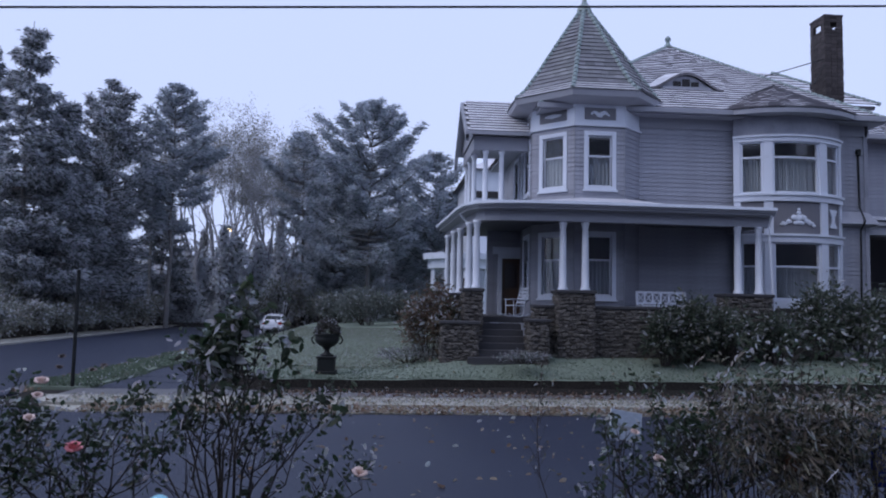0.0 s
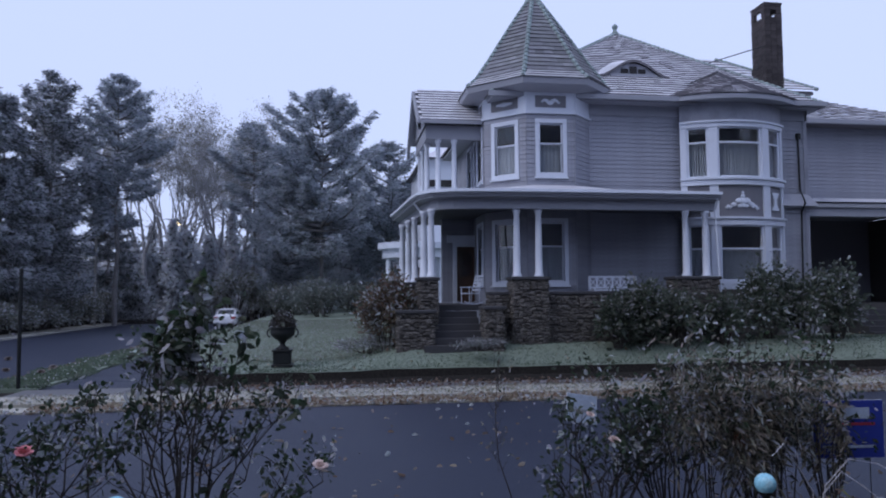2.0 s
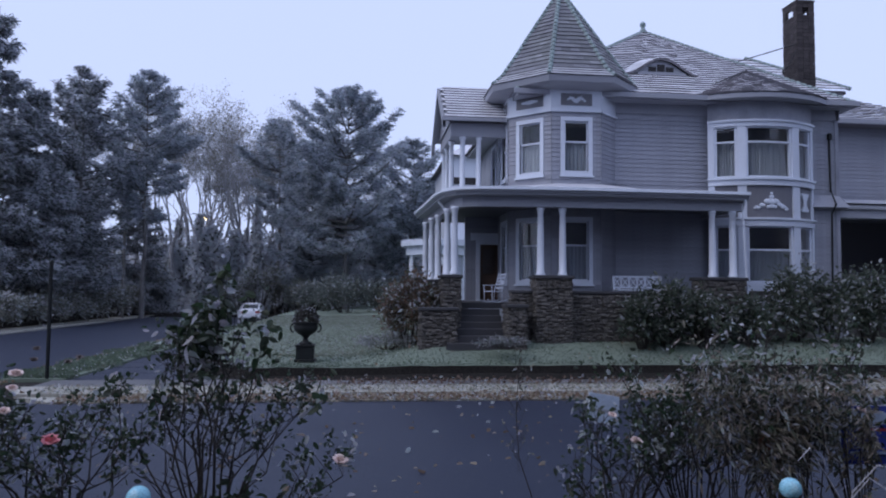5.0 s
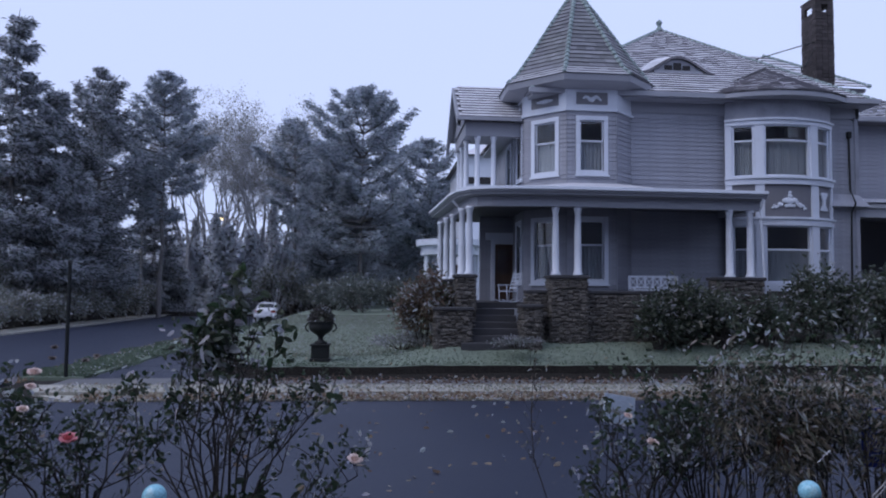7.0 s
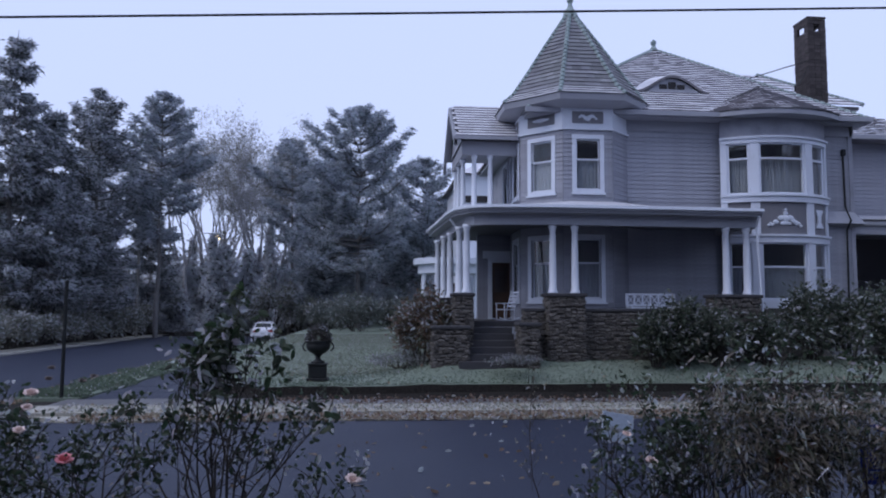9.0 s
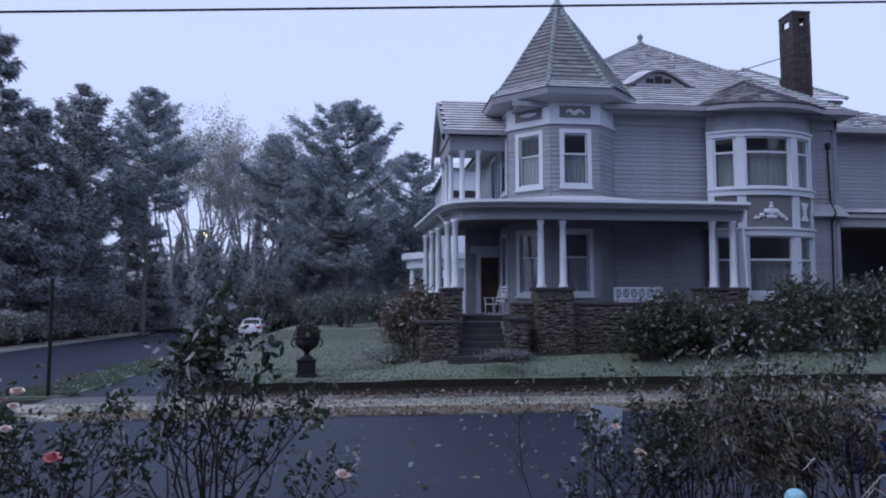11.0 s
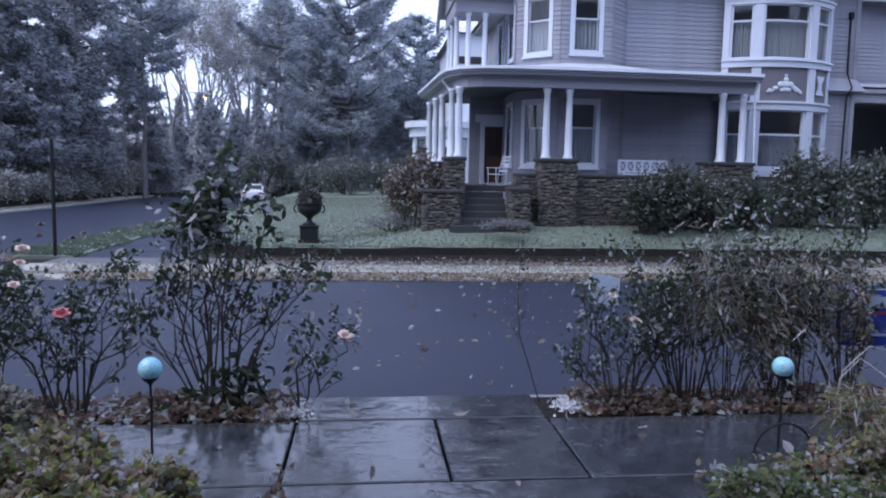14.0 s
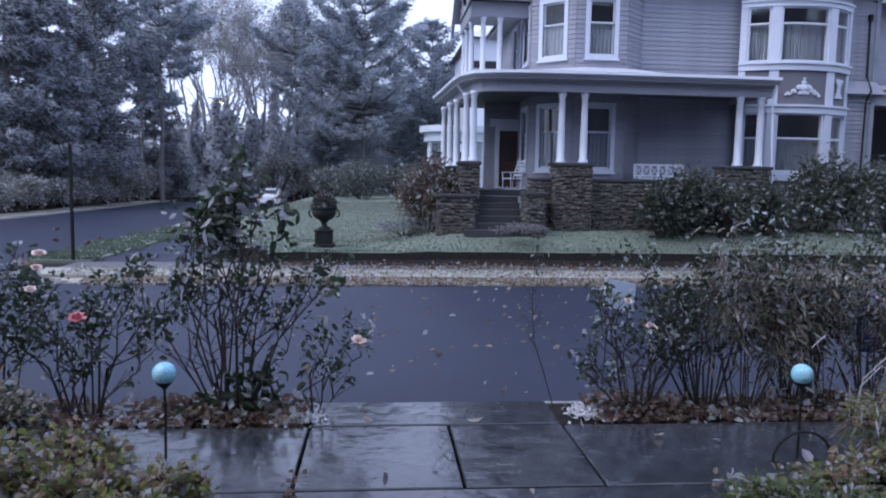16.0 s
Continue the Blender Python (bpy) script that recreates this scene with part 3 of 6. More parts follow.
# eyebrow dormer
DY = 24.75
def roof_z(y):
    return EZ + (y - 23.15) * (apex[2] - EZ) / (apex[1] - 23.15)
bm = bmesh.new()
cx, zb = 10.6, roof_z(DY)
prof = []
for k in range(25):
    u = -1 + 2 * k / 24
    prof.append((cx + u * 1.35, zb + 0.02 + 0.58 * (0.5 + 0.5 * math.cos(math.pi * u)) ** 0.85))
for (xa, za), (xb, zb2) in zip(prof, prof[1:]):
    ya, yb = 23.15 + (za - EZ) / ((apex[2] - EZ) / (apex[1] - 23.15)) + 0.7, 23.15 + (zb2 - EZ) / ((apex[2] - EZ) / (apex[1] - 23.15)) + 0.7
    v = [bm.verts.new(p) for p in [(xa, DY - 0.12, za), (xb, DY - 0.12, zb2), (xb, max(yb, DY + 0.1), zb2 + 0.5 * 0.9), (xa, max(ya, DY + 0.1), za + 0.5 * 0.9)]]
    bm.faces.new(v)
    w = [bm.verts.new(p) for p in [(xa, DY - 0.12, za - 0.09), (xb, DY - 0.12, zb2 - 0.09), (xb, DY - 0.12, zb2), (xa, DY - 0.12, za)]]
    bm.faces.new(w)
DORM = part_of(bm, "eyebrow_dormer", SLATE, ROOF)
bm = bmesh.new()
fr = [(x, z - 0.08) for x, z in prof if abs(x - cx) < 1.1]
lo = [bm.verts.new((x, DY, zb)) for x, z in fr]
hi = [bm.verts.new((x, DY, max(z, zb))) for x, z in fr]
for k in range(len(fr) - 1):
    bm.faces.new((lo[k], lo[k + 1], hi[k + 1], hi[k]))
box(bm, cx - 0.9, cx + 0.9, DY - 0.08, DY, zb - 0.02, zb + 0.08)
part_of(bm, "dormer_front", TRIM_GREY, ROOF)
# opaque dark plates instead of glass stand for the unlit inside
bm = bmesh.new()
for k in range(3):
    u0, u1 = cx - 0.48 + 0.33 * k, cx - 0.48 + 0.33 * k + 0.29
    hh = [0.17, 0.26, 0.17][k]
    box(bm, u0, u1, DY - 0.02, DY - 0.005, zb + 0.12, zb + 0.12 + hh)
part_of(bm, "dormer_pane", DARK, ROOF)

# bow window bay on the street side
BC = (13.64, 25.88)
BR = 3.02


def arc(bm, r0, r1, a0, a1, z0, z1, n=0, centre=BC):
    n = n or max(int((a1 - a0) / 6), 1)
    pts = [radians(a0 + (a1 - a0) * k / n) for k in range(n + 1)]
    out = [(centre[0] + r1 * math.sin(a), centre[1] - r1 * math.cos(a)) for a in pts]
    inn = [(centre[0] + r0 * math.sin(a), centre[1] - r0 * math.cos(a)) for a in pts]
    prism(bm, out + inn[::-1], z0, z1)


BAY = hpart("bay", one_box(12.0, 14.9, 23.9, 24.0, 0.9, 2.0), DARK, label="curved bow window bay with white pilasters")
# solid dark core added for shaded rooms; it stops light leaking through
part_of(one_box(5.9, 16.4, 24.8, 34.2, 0.9, 8.97), "room_wall", DARK, BAY, "dark backing that stands for the unlit room behind the glass")
WIN = [(-35, -21.3), (-15.8, 15.8), (22, 36.5)]
PIL = [(-39, -35), (-21.3, -15.8), (15.8, 22), (36.5, 40)]
for nm, r, z0, z1, m in [("frieze", 0.0, 8.36, 9.0, SIDING), ("head_band", 0.05, 8.14, 8.36, PAINT_WHITE), ("sill_band", 0.07, 6.12, 6.38, PAINT_WHITE),
                         ("mid_band", 0.06, 4.74, 5.02, PAINT_WHITE), ("base_band", 0.06, 2.55, 2.82, PAINT_WHITE), ("foundation", 0.0, 0.9, 2.55, STONE)]:
    bm = bmesh.new()
    arc(bm, BR - 0.25, BR + r, -39, 40, z0, z1)
    if nm in ("sill_band", "mid_band", "head_band"):
        arc(bm, BR + r, BR + r + 0.06, -39, 40, z1 - 0.07, z1)
    part_of(bm, nm, m, BAY)
for a0, a1 in PIL:
    for z0, z1 in [(2.82, 4.74), (5.02, 6.12), (6.38, 8.14)]:
        bm = bmesh.new()
        arc(bm, BR - 0.2, BR + 0.03, a0, a1, z0, z1)
        part_of(bm, "pilaster", PAINT_WHITE, BAY)
for a0, a1 in WIN:
    bm = bmesh.new()
    arc(bm, BR - 0.15, BR - 0.02, a0, a1, 5.02, 6.12)
    part_of(bm, "panel", GREY_PANEL, BAY, "dark grey panel with white relief")
    for z0, z1, rail in [(2.82, 4.74, 0.58), (6.38, 8.14, 0.70)]:
        zm = z0 + (z1 - z0) * rail
        bm = bmesh.new()
        for b0, b1, c0, c1 in [(a0, a0 + 1.4, z0, z1), (a1 - 1.4, a1, z0, z1), (a0, a1, z0, z0 + 0.07), (a0, a1, z1 - 0.05, z1), (a0, a1, zm - 0.03, zm + 0.03)]:
            arc(bm, BR - 0.12, BR - 0.03, b0, b1, c0, c1)
        part_of(bm, "sash", PAINT_WHITE, BAY)
        bm = bmesh.new()
        arc(bm, BR - 0.085, BR - 0.078, a0 + 1.4, a1 - 1.4, z0 + 0.07, zm - 0.03)
        arc(bm, BR - 0.085, BR - 0.078, a0 + 1.4, a1 - 1.4, zm + 0.03, z1 - 0.05)
        part_of(bm, "pane", GLASS, BAY).visible_shadow = False
        bm = bmesh.new()
        cols = []
        n = int((a1 - a0) * 2)
        for k in range(n + 1):
            a = radians(a0 + (a1 - a0) * k / n)
            rr = BR - 0.22 + 0.03 * math.sin(k * 1.9) + 0.015 * math.sin(k * 0.7)
            cols.append([bm.verts.new((BC[0] + rr * math.sin(a), BC[1] - rr * math.cos(a), z)) for z in (z0, zm)])
        for p, q in zip(cols, cols[1:]):
            bm.faces.new((p[0], q[0], q[1], p[1]))
        part_of(bm, "curtain", CURTAIN, BAY, "pale lace curtain")
# relief ornaments on the panels: swags and an urn shape
bm = bmesh.new()
for u, z, r in [(0, 0.46, 0.09), (-0.16, 0.30, 0.12), (0.16, 0.30, 0.12), (0, 0.28, 0.14), (-0.34, 0.17, 0.10), (0.34, 0.17, 0.10), (0, 0.14, 0.10), (-0.5, 0.1, 0.06), (0.5, 0.1, 0.06), (-0.12, 0.12, 0.08), (0.12, 0.12, 0.08), (0, 0.58, 0.06)]:
    a = u / BR
    s = bmesh.ops.create_uvsphere(bm, u_segments=10, v_segments=6, radius=r)["verts"]
    mm = Matrix.Translation((BC[0] + BR * math.sin(a), BC[1] - BR * math.cos(a), 5.27 + z)) @ Matrix.Diagonal((1, 0.35, 0.75, 1))
    for v in s:
        v.co = mm @ v.co
for k in range(24):
    u = -0.58 + 1.16 * k / 23
    a = u / BR
    z = 5.27 + 0.06 + 0.36 * max(0, 1 - abs(u) / 0.6) ** 1.5 + 0.05 * math.sin(k * 1.9)
    s = bmesh.ops.create_uvsphere(bm, u_segments=6, v_segments=4, radius=0.045)["verts"]
    for v in s:
        v.co = v.co + Vector((BC[0] + (BR + 0.0) * math.sin(a), BC[1] - (BR + 0.0) * math.cos(a), z))
part_of(bm, "relief", PAINT_WHITE, BAY, "white moulded scroll relief")
for a in (-27.7, 27.7):
    bm = bmesh.new()
    M = pose(BC[0] + (BR - 0.0) * math.sin(radians(a)), BC[1] - (BR - 0.0) * math.cos(radians(a)), 5.28, 0, 0, a)
    for w, z0, z1 in [(0.20, 0, 0.08), (0.14, 0.08, 0.16), (0.08, 0.16, 0.42), (0.14, 0.42, 0.52), (0.2, 0.52, 0.62)]:
        box(bm, -w, w, -0.03, 0.02, z0, z1, M)
    part_of(bm, "relief", PAINT_WHITE, BAY)
# bow eave and its conical roof
bm = bmesh.new()
arc(bm, BR - 0.5, BR + 0.55, -46, 46, 9.0, 9.16)
part_of(bm, "bow_eave", TRIM_GREY, BAY)
bm = bmesh.new()
tipp = Vector((14.15, 25.2, 10.74))
for k in range(-7, 9):
    a, c = radians(k * 6.7), radians((k + 1) * 6.7)
    p0 = (BC[0] + (BR + 0.58) * math.sin(a), BC[1] - (BR + 0.58) * math.cos(a), 9.17)
    p1 = (BC[0] + (BR + 0.58) * math.sin(c), BC[1] - (BR + 0.58) * math.cos(c), 9.17)
    slates(bm, p0, p1, tipp, tipp, 15, lift=0.045)
part_of(bm, "bow_roof", SLATE, BAY, "rimed conical slate roof over the bow")["kind"] = "stuff"

bm = bmesh.new()
a = radians(-7 * 6.7)
foot = Vector((BC[0] + (BR + 0.56) * math.sin(a), BC[1] - (BR + 0.56) * math.cos(a), 9.2))
tube(bm, [foot + Vector((0, 0, 0.03)), foot.lerp(tipp, 0.5) + Vector((0, 0, 0.05)), tipp + Vector((0, 0, 0.05))], 0.045, 6)
part_of(bm, "hip_roll", CAPSTONE, BAY, "dark lead roll along the hip")

# ---- turret ----
TC, TA = (6.92, 25.0), 2.0
SIDE = TA * 2 * math.tan(math.pi / 8)
TUR = []
for k, wins in [(-2, True), (-1, True), (0, True), (1, False), (2, False)]:
    ang = 45 * k
    M = Matrix.Translation((TC[0], TC[1], 0)) @ pose(0, 0, 0, 0, 0, ang) @ Matrix.Translation((-SIDE / 2, -TA, 0))
    ops = []
    if wins:
        ops = [(0.43, SIDE - 0.43, 2.84, 4.78), (0.43, SIDE - 0.43, 6.42, 8.10)]
    wall(M, SIDE, 2.1, 8.4, ops, boards=True, keep=lambda z: not 5.1 < z < 5.5)
    for o in ops:
        window(M, o, curtain=1, trim=0.14, rail=0.60)
    # frieze with framed ornament panel
    bm = bmesh.new()
    box(bm, 0, SIDE, -0.03, 0.2, 8.4, 9.3, M)
    fz = hpart("turret_frieze", bm, PAINT_WHITE)
    bm = bmesh.new()
    box(bm, -0.02, SIDE + 0.02, -0.09, -0.03, 8.4, 8.47, M)
    part_of(bm, "moulding", PAINT_WHITE, fz)
    if k in (-2, -1, 0):
        bm = bmesh.new()
        box(bm, 0.3, SIDE - 0.3, -0.045, -0.032, 8.62, 9.02, M)
        part_of(bm, "panel", GREY_PANEL, fz)
        bm = bmesh.new()
        for j in range(9):
            s = bmesh.ops.create_uvsphere(bm, u_segments=8, v_segments=5, radius=0.09 - 0.012 * abs(j - 4))["verts"]
            mm = M @ Matrix.Translation((SIDE / 2 - 0.28 + 0.07 * j, -0.05, 8.82 + (0.05 * math.sin(j * 1.3) if k == 0 else 0))) @ Matrix.Diagonal((1, 0.3, 0.9, 1))
            for v in s:
                v.co = mm @ v.co
        part_of(bm, "relief", PAINT_WHITE, fz)


def octagon(ap, z):
    r = ap / math.cos(math.pi / 8)
    return [Vector((TC[0] + r * math.sin(radians(22.5 + 45 * k)), TC[1] - r * math.cos(radians(22.5 + 45 * k)), z)) for k in range(8)]


bm = bmesh.new()
rings = [octagon(2.0, 9.12), octagon(2.5, 9.22), octagon(2.62, 9.26), octagon(2.66, 9.46), octagon(2.4, 9.5)]
vr = [[bm.verts.new(p) for p in r] for r in rings]
for a, c in zip(vr, vr[1:]):
    for k in range(8):
        bm.faces.new((a[k], a[(k + 1) % 8], c[(k + 1) % 8], c[k]))
TROOF = hpart("turret_roof", bm, TRIM_GREY, label="tall octagonal slate spire with pale ridge tiles")
prof = [(2.68, 9.46), (2.3, 9.80), (1.83, 10.5), (0.95, 11.9), (0.07, 13.25)]
bm = bmesh.new()
for (r0, z0), (r1, z1), rows in zip(prof, prof[1:], (3, 4, 8, 8)):
    a, c = octagon(r0, z0), octagon(r1, z1)
    for k in range(8):
        slates(bm, a[k], a[(k + 1) % 8], c[k], c[(k + 1) % 8], rows, 0.26, 0.028)
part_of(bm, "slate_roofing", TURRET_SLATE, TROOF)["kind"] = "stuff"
for (r0, z0), (r1, z1) in zip(prof, prof[1:]):
    a, c = octagon(r0, z0), octagon(r1, z1)
    for k in range(8):
        crest(a[k], c[k], TROOF, 0.95, 0.2)
bm = bmesh.new()
lathe(bm, [(0.28, 0), (0.24, 0.15), (0.10, 0.35), (0.07, 0.5), (0.12, 0.58), (0.12, 0.66), (0.05, 0.72), (0.04, 0.95), (0.09, 1.03), (0.02, 1.15)], 12, (TC[0], TC[1], 13.1))
part_of(bm, "finial", COPPER, TROOF)

# ---- chimney ----
CH = hpart("chimney", one_box(16.32, 16.97, 25.42, 26.28, 9.4, 13.0), MORTAR, label="tall dark brick chimney with open top vents")
z, r = 9.5, 0
while z < 13.62:
    for side in range(3):
        ln, n = ((0.71, 3) if side == 0 else (0.92, 4))
        for k in range(n):
            L = ln / n
            if z > 13.05 and 13.12 < z < 13.4 and ((side == 0 and k == 1) or (side > 0 and k in (1, 2))):
                continue
            u0 = k * L + 0.008
            u1 = (k + 1) * L - 0.008
            j = random.uniform(0, 0.02)
            if side == 0:
                bmb = one_box(16.29 + u0, 16.29 + u1, 25.39 - j, 25.5, z, z + 0.125)
            elif side == 1:
                bmb = one_box(16.29 - j, 16.40, 25.39 + u0, 25.39 + u1, z, z + 0.125)
            else:
                bmb = one_box(16.89, 17.0 + j, 25.39 + u0, 25.39 + u1, z, z + 0.125)
            part_of(bmb, "brick", CHIM, CH)
    z += 0.14
bm = bmesh.new()
box(bm, 16.27, 17.02, 25.37, 26.33, 13.62, 13.70)
part_of(bm, "cap", CHIM, CH)
bm = bmesh.new()
tube(bm, [(16.32, 25.5, 12.0), (13.7, 25.0, 11.05)], 0.02, 5)
part_of(bm, "stay_wire", IRON, CH)
bm = bmesh.new()
tube(bm, [(16.32, 25.45, 11.85), (15.95, 25.3, 11.25), (15.75, 25.25, 10.95), (15.6, 25.25, 10.9), (15.62, 25.25, 10.7)], [0.016, 0.018, 0.035, 0.03, 0.03], 5)
part_of(bm, "bracket", IRON, CH)
# ---- porch ----
EAVE = [(11.85, 21.05), (9.0, 21.0), (5.4, 20.98), (4.2, 21.05), (3.3, 21.2), (2.72, 21.5), (2.4, 22.1), (2.28, 23.2), (2.16, 26.0), (2.02, 28.6)]
INNER = [(12.05, 23.75), (9.0, 23.75), (7.75, 23.0), (6.3, 23.0), (5.6, 23.6), (4.95, 24.2), (4.92, 24.9), (4.92, 25.5), (4.9, 26.5), (4.9, 28.6)]


def strip(bm, rows):
    """Faces between rows of points of equal count."""
    vr = [[bm.verts.new(p) for p in r] for r in rows]
    for a, c in zip(vr, vr[1:]):
        for k in range(len(a) - 1):
            bm.faces.new((a[k], c[k], c[k + 1], a[k + 1]))


def inset(d):
    """The eave line moved inward by d."""
    out = []
    for k, (x, y) in enumerate(EAVE):
        a, c = Vector(EAVE[max(k - 1, 0)]), Vector(EAVE[min(k + 1, len(EAVE) - 1)])
        t = (c - a).normalized()
        out.append((x + t.y * d, y - t.x * d))
    return out


def at_z(line, z):
    return [(x, y, z) for x, y in line]


PORCH = hpart("porch_roof", one_box(8.0, 8.1, 23.5, 23.6, 5.2, 5.3), TRIM_GREY, label="shallow frosted porch roof with grey painted eave")
bm = bmesh.new()
strip(bm, [at_z(EAVE, 5.55), at_z(INNER, 6.02)])
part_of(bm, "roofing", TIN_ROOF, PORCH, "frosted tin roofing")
bm = bmesh.new()
strip(bm, [at_z(EAVE, 5.54), at_z(EAVE, 5.44), at_z(inset(0.05), 5.43), at_z(inset(0.07), 5.36), at_z(inset(0.35), 5.33)])
part_of(bm, "cornice", TRIM_GREY, PORCH)
bm = bmesh.new()
strip(bm, [at_z(inset(0.10), 5.60), at_z(inset(-0.05), 5.59), at_z(inset(-0.06), 5.50), at_z(inset(-0.01), 5.49)])
part_of(bm, "roof_edge", PAINT_WHITE, PORCH, "pale frosted edge of the porch roof")
bm = bmesh.new()
strip(bm, [at_z(inset(0.35), 5.34), at_z(inset(0.35), 5.03), at_z(inset(0.62), 5.03), at_z(inset(0.62), 5.2)])
part_of(bm, "beam", TRIM_GREY, PORCH)
part_of(one_box(11.55, 11.75, 21.42, 23.75, 5.035, 5.35), "end_beam", TRIM_GREY, PORCH)
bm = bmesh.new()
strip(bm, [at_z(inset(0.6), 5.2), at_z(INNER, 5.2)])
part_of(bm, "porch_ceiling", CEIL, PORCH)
bm = bmesh.new()
floor_poly = [(11.7, 23.75), (5.2, 24.2), (4.9, 29.0), (2.0, 29.0), (2.35, 23.0), (2.5, 22.45), (4.4, 22.45), (4.5, 21.6), (11.7, 21.6)]
prism(bm, floor_poly, 1.92, 2.1)
hpart("porch_floor", bm, CAPSTONE, label="grey porch floor boards")

# columns
bm = bmesh.new()
lathe(bm, [(0.155, 0), (0.155, 0.05), (0.135, 0.07), (0.135, 0.10), (0.112, 0.13), (0.109, 0.7), (0.098, 1.4), (0.085, 1.88), (0.1, 1.90), (0.1, 1.94), (0.115, 1.99), (0.125, 2.0), (0.125, 2.09)], 20)
col = part("column", bm, PAINT_WHITE, HOUSE, "white turned porch column", True)
COLS = [(5.34, 21.5), (6.03, 21.5), (10.83, 21.5), (11.50, 21.5), (2.75, 21.85), (2.6, 22.5), (2.5, 24.3), (2.38, 25.35), (2.3, 26.95)]
col.location = HOUSE_INV @ Vector((*COLS[0], 2.95))
for x, y in COLS[1:]:
    low = y > 24
    c = hcopy(col, HOUSE_INV @ Vector((x, y, 2.84 if low else 2.95)))
    c.scale = (1, 1, 1.05 if low else 1)

VENT = (7.72, 1.28)
# stonework: piers and low walls with their stones
st_bm = bmesh.new()
vv = box(st_bm, 0, 1, 0, 1, 0, 1)
bmesh.ops.bevel(st_bm, geom=list(st_bm.edges), offset=0.22, segments=1, affect="EDGES")
STONES = []
for s in range(5):
    c = st_bm.copy()
    rs = random.Random(s)
    for v in c.verts:
        v.co += Vector((rs.uniform(-0.07, 0.07), rs.uniform(-0.05, 0.05), rs.uniform(-0.08, 0.08)))
    me = bpy.data.meshes.new("stone")
    c.normal_update()
    c.to_mesh(me)
    c.free()
    me.materials.append(STONE)
    STONES.append(me)
st_bm.free()


def rubble(parent, M, width, z0, z1, course=0.088):
    """Uneven stones over a face that M places (x along, y inward)."""
    z = z0
    while z < z1 - 0.05:
        h = min(course * random.uniform(0.7, 1.3), z1 - z)
        u = -random.uniform(0, 0.15)
        while u < width:
            L = random.uniform(0.09, 0.25)
            a, c = max(u, 0), min(u + L, width)
            if c - a > 0.06:
                o = new("stone", random.choice(STONES))
                o.parent = parent
                dz, dh = random.uniform(-0.03, 0.03), random.uniform(0.8, 1.15)
                o.matrix_local = HOUSE_INV @ M @ Matrix.Translation((a, -0.05 - random.uniform(0, 0.03), z + dz)) @ pose(0, 0, 0, 0, random.uniform(-7, 7), 0) @ Matrix.Diagonal((c - a + 0.01, 0.18, h * dh, 1))
            u += L
        z += h


def pier(x0, x1, y0, y1, z0, z1, name="pier", cap=0.10, faces="fwe", lip=0.06):
    p = hpart(name, one_box(x0 + 0.03, x1 - 0.03, y0 + 0.03, y1 - 0.03, z0, z1 - cap), MORTAR, label="rubble fieldstone with dark cap stone")
    if "f" in faces:
        rubble(p, pose(x0, y0 + 0.03, 0), x1 - x0, z0, z1 - cap)
    if "w" in faces:
        rubble(p, pose(x0 + 0.03, y1, 0, 0, 0, -90), y1 - y0, z0, z1 - cap)
    if "e" in faces:
        rubble(p, pose(x1 - 0.03, y0, 0, 0, 0, 90), y1 - y0, z0, z1 - cap)
    if cap:
        part_of(one_box(x0 - lip, x1 + lip, y0 - lip, y1 + lip, z1 - cap, z1, r=0.02), "cap_stone", CAPSTONE, p)
    return p


pier(5.12, 6.23, 21.15, 21.85, 0.85, 2.95)
pier(10.3, 11.74, 21.15, 21.85, 0.8, 2.95, faces="fw")
pier(2.36, 2.92, 21.6, 22.4, 0.8, 2.95)
pier(2.15, 2.75, 24.0, 25.7, 0.7, 2.84, faces="fw")
pier(2.0, 2.6, 26.6, 27.3, 0.7, 2.84, faces="fw")
pier(6.17, 10.3, 21.4, 21.75, 0.85, 2.5, "low_wall", faces="f", lip=0.03)
pier(4.45, 5.17, 21.45, 21.8, 0.85, 2.5, "low_wall", faces="fw", lip=0.03)
pier(2.2, 2.6, 22.4, 24.0, 0.7, 2.35, "low_wall", faces="w", lip=0.03)
pier(2.1, 2.5, 25.7, 26.6, 0.7, 2.35, "low_wall", faces="w", lip=0.03)
pier(4.2, 4.75, 20.75, 21.5, 0.5, 2.08, "stair_cheek", faces="fwe")
pier(1.65, 2.72, 20.9, 21.6, 0.5, 1.98, "stair_cheek", faces="fwe")
# crawl-space hole in the low wall, its shade drawn as a dark arch
bm = bmesh.new()
prism(bm, [(0.17 * math.cos(a), 0.2 * math.sin(a) if a <= math.pi else 0) for a in np.linspace(0, math.pi, 9)], 0, 0.12)
bmesh.ops.transform(bm, matrix=pose(VENT[0], 21.43, VENT[1], 90), verts=bm.verts)
hpart("vent", bm, DARK, label="dark arched plate that stands for a shaded hole in the stone wall")
# steps
for k in range(6):
    y0 = 20.75 + 0.29 * k
    part_of(one_box(2.70 - 0.06 * (5 - k), 4.22, y0 - 0.03, 22.6, 0.4 + 0.19 * k, 0.96 + 0.19 * k + 0.0, r=0.015), "step", CAPSTONE, HOUSE)

# entry wall with the front door under the porch
wall(pose(3.75, 26.6, 0), 2.0, 2.1, 6.0, [(0.55, 1.25, 2.12, 4.2)], boards=True)
bm = bmesh.new()
box(bm, 4.3, 5.0, 26.62, 26.68, 2.12, 4.2)
door = hpart("door", bm, DOORWOOD, label="brown wooden front door with glazed upper half")
bm = bmesh.new()
box(bm, 4.42, 4.88, 26.60, 26.615, 3.1, 4.05)
part_of(bm, "pane", GLASS, door)
bm = bmesh.new()
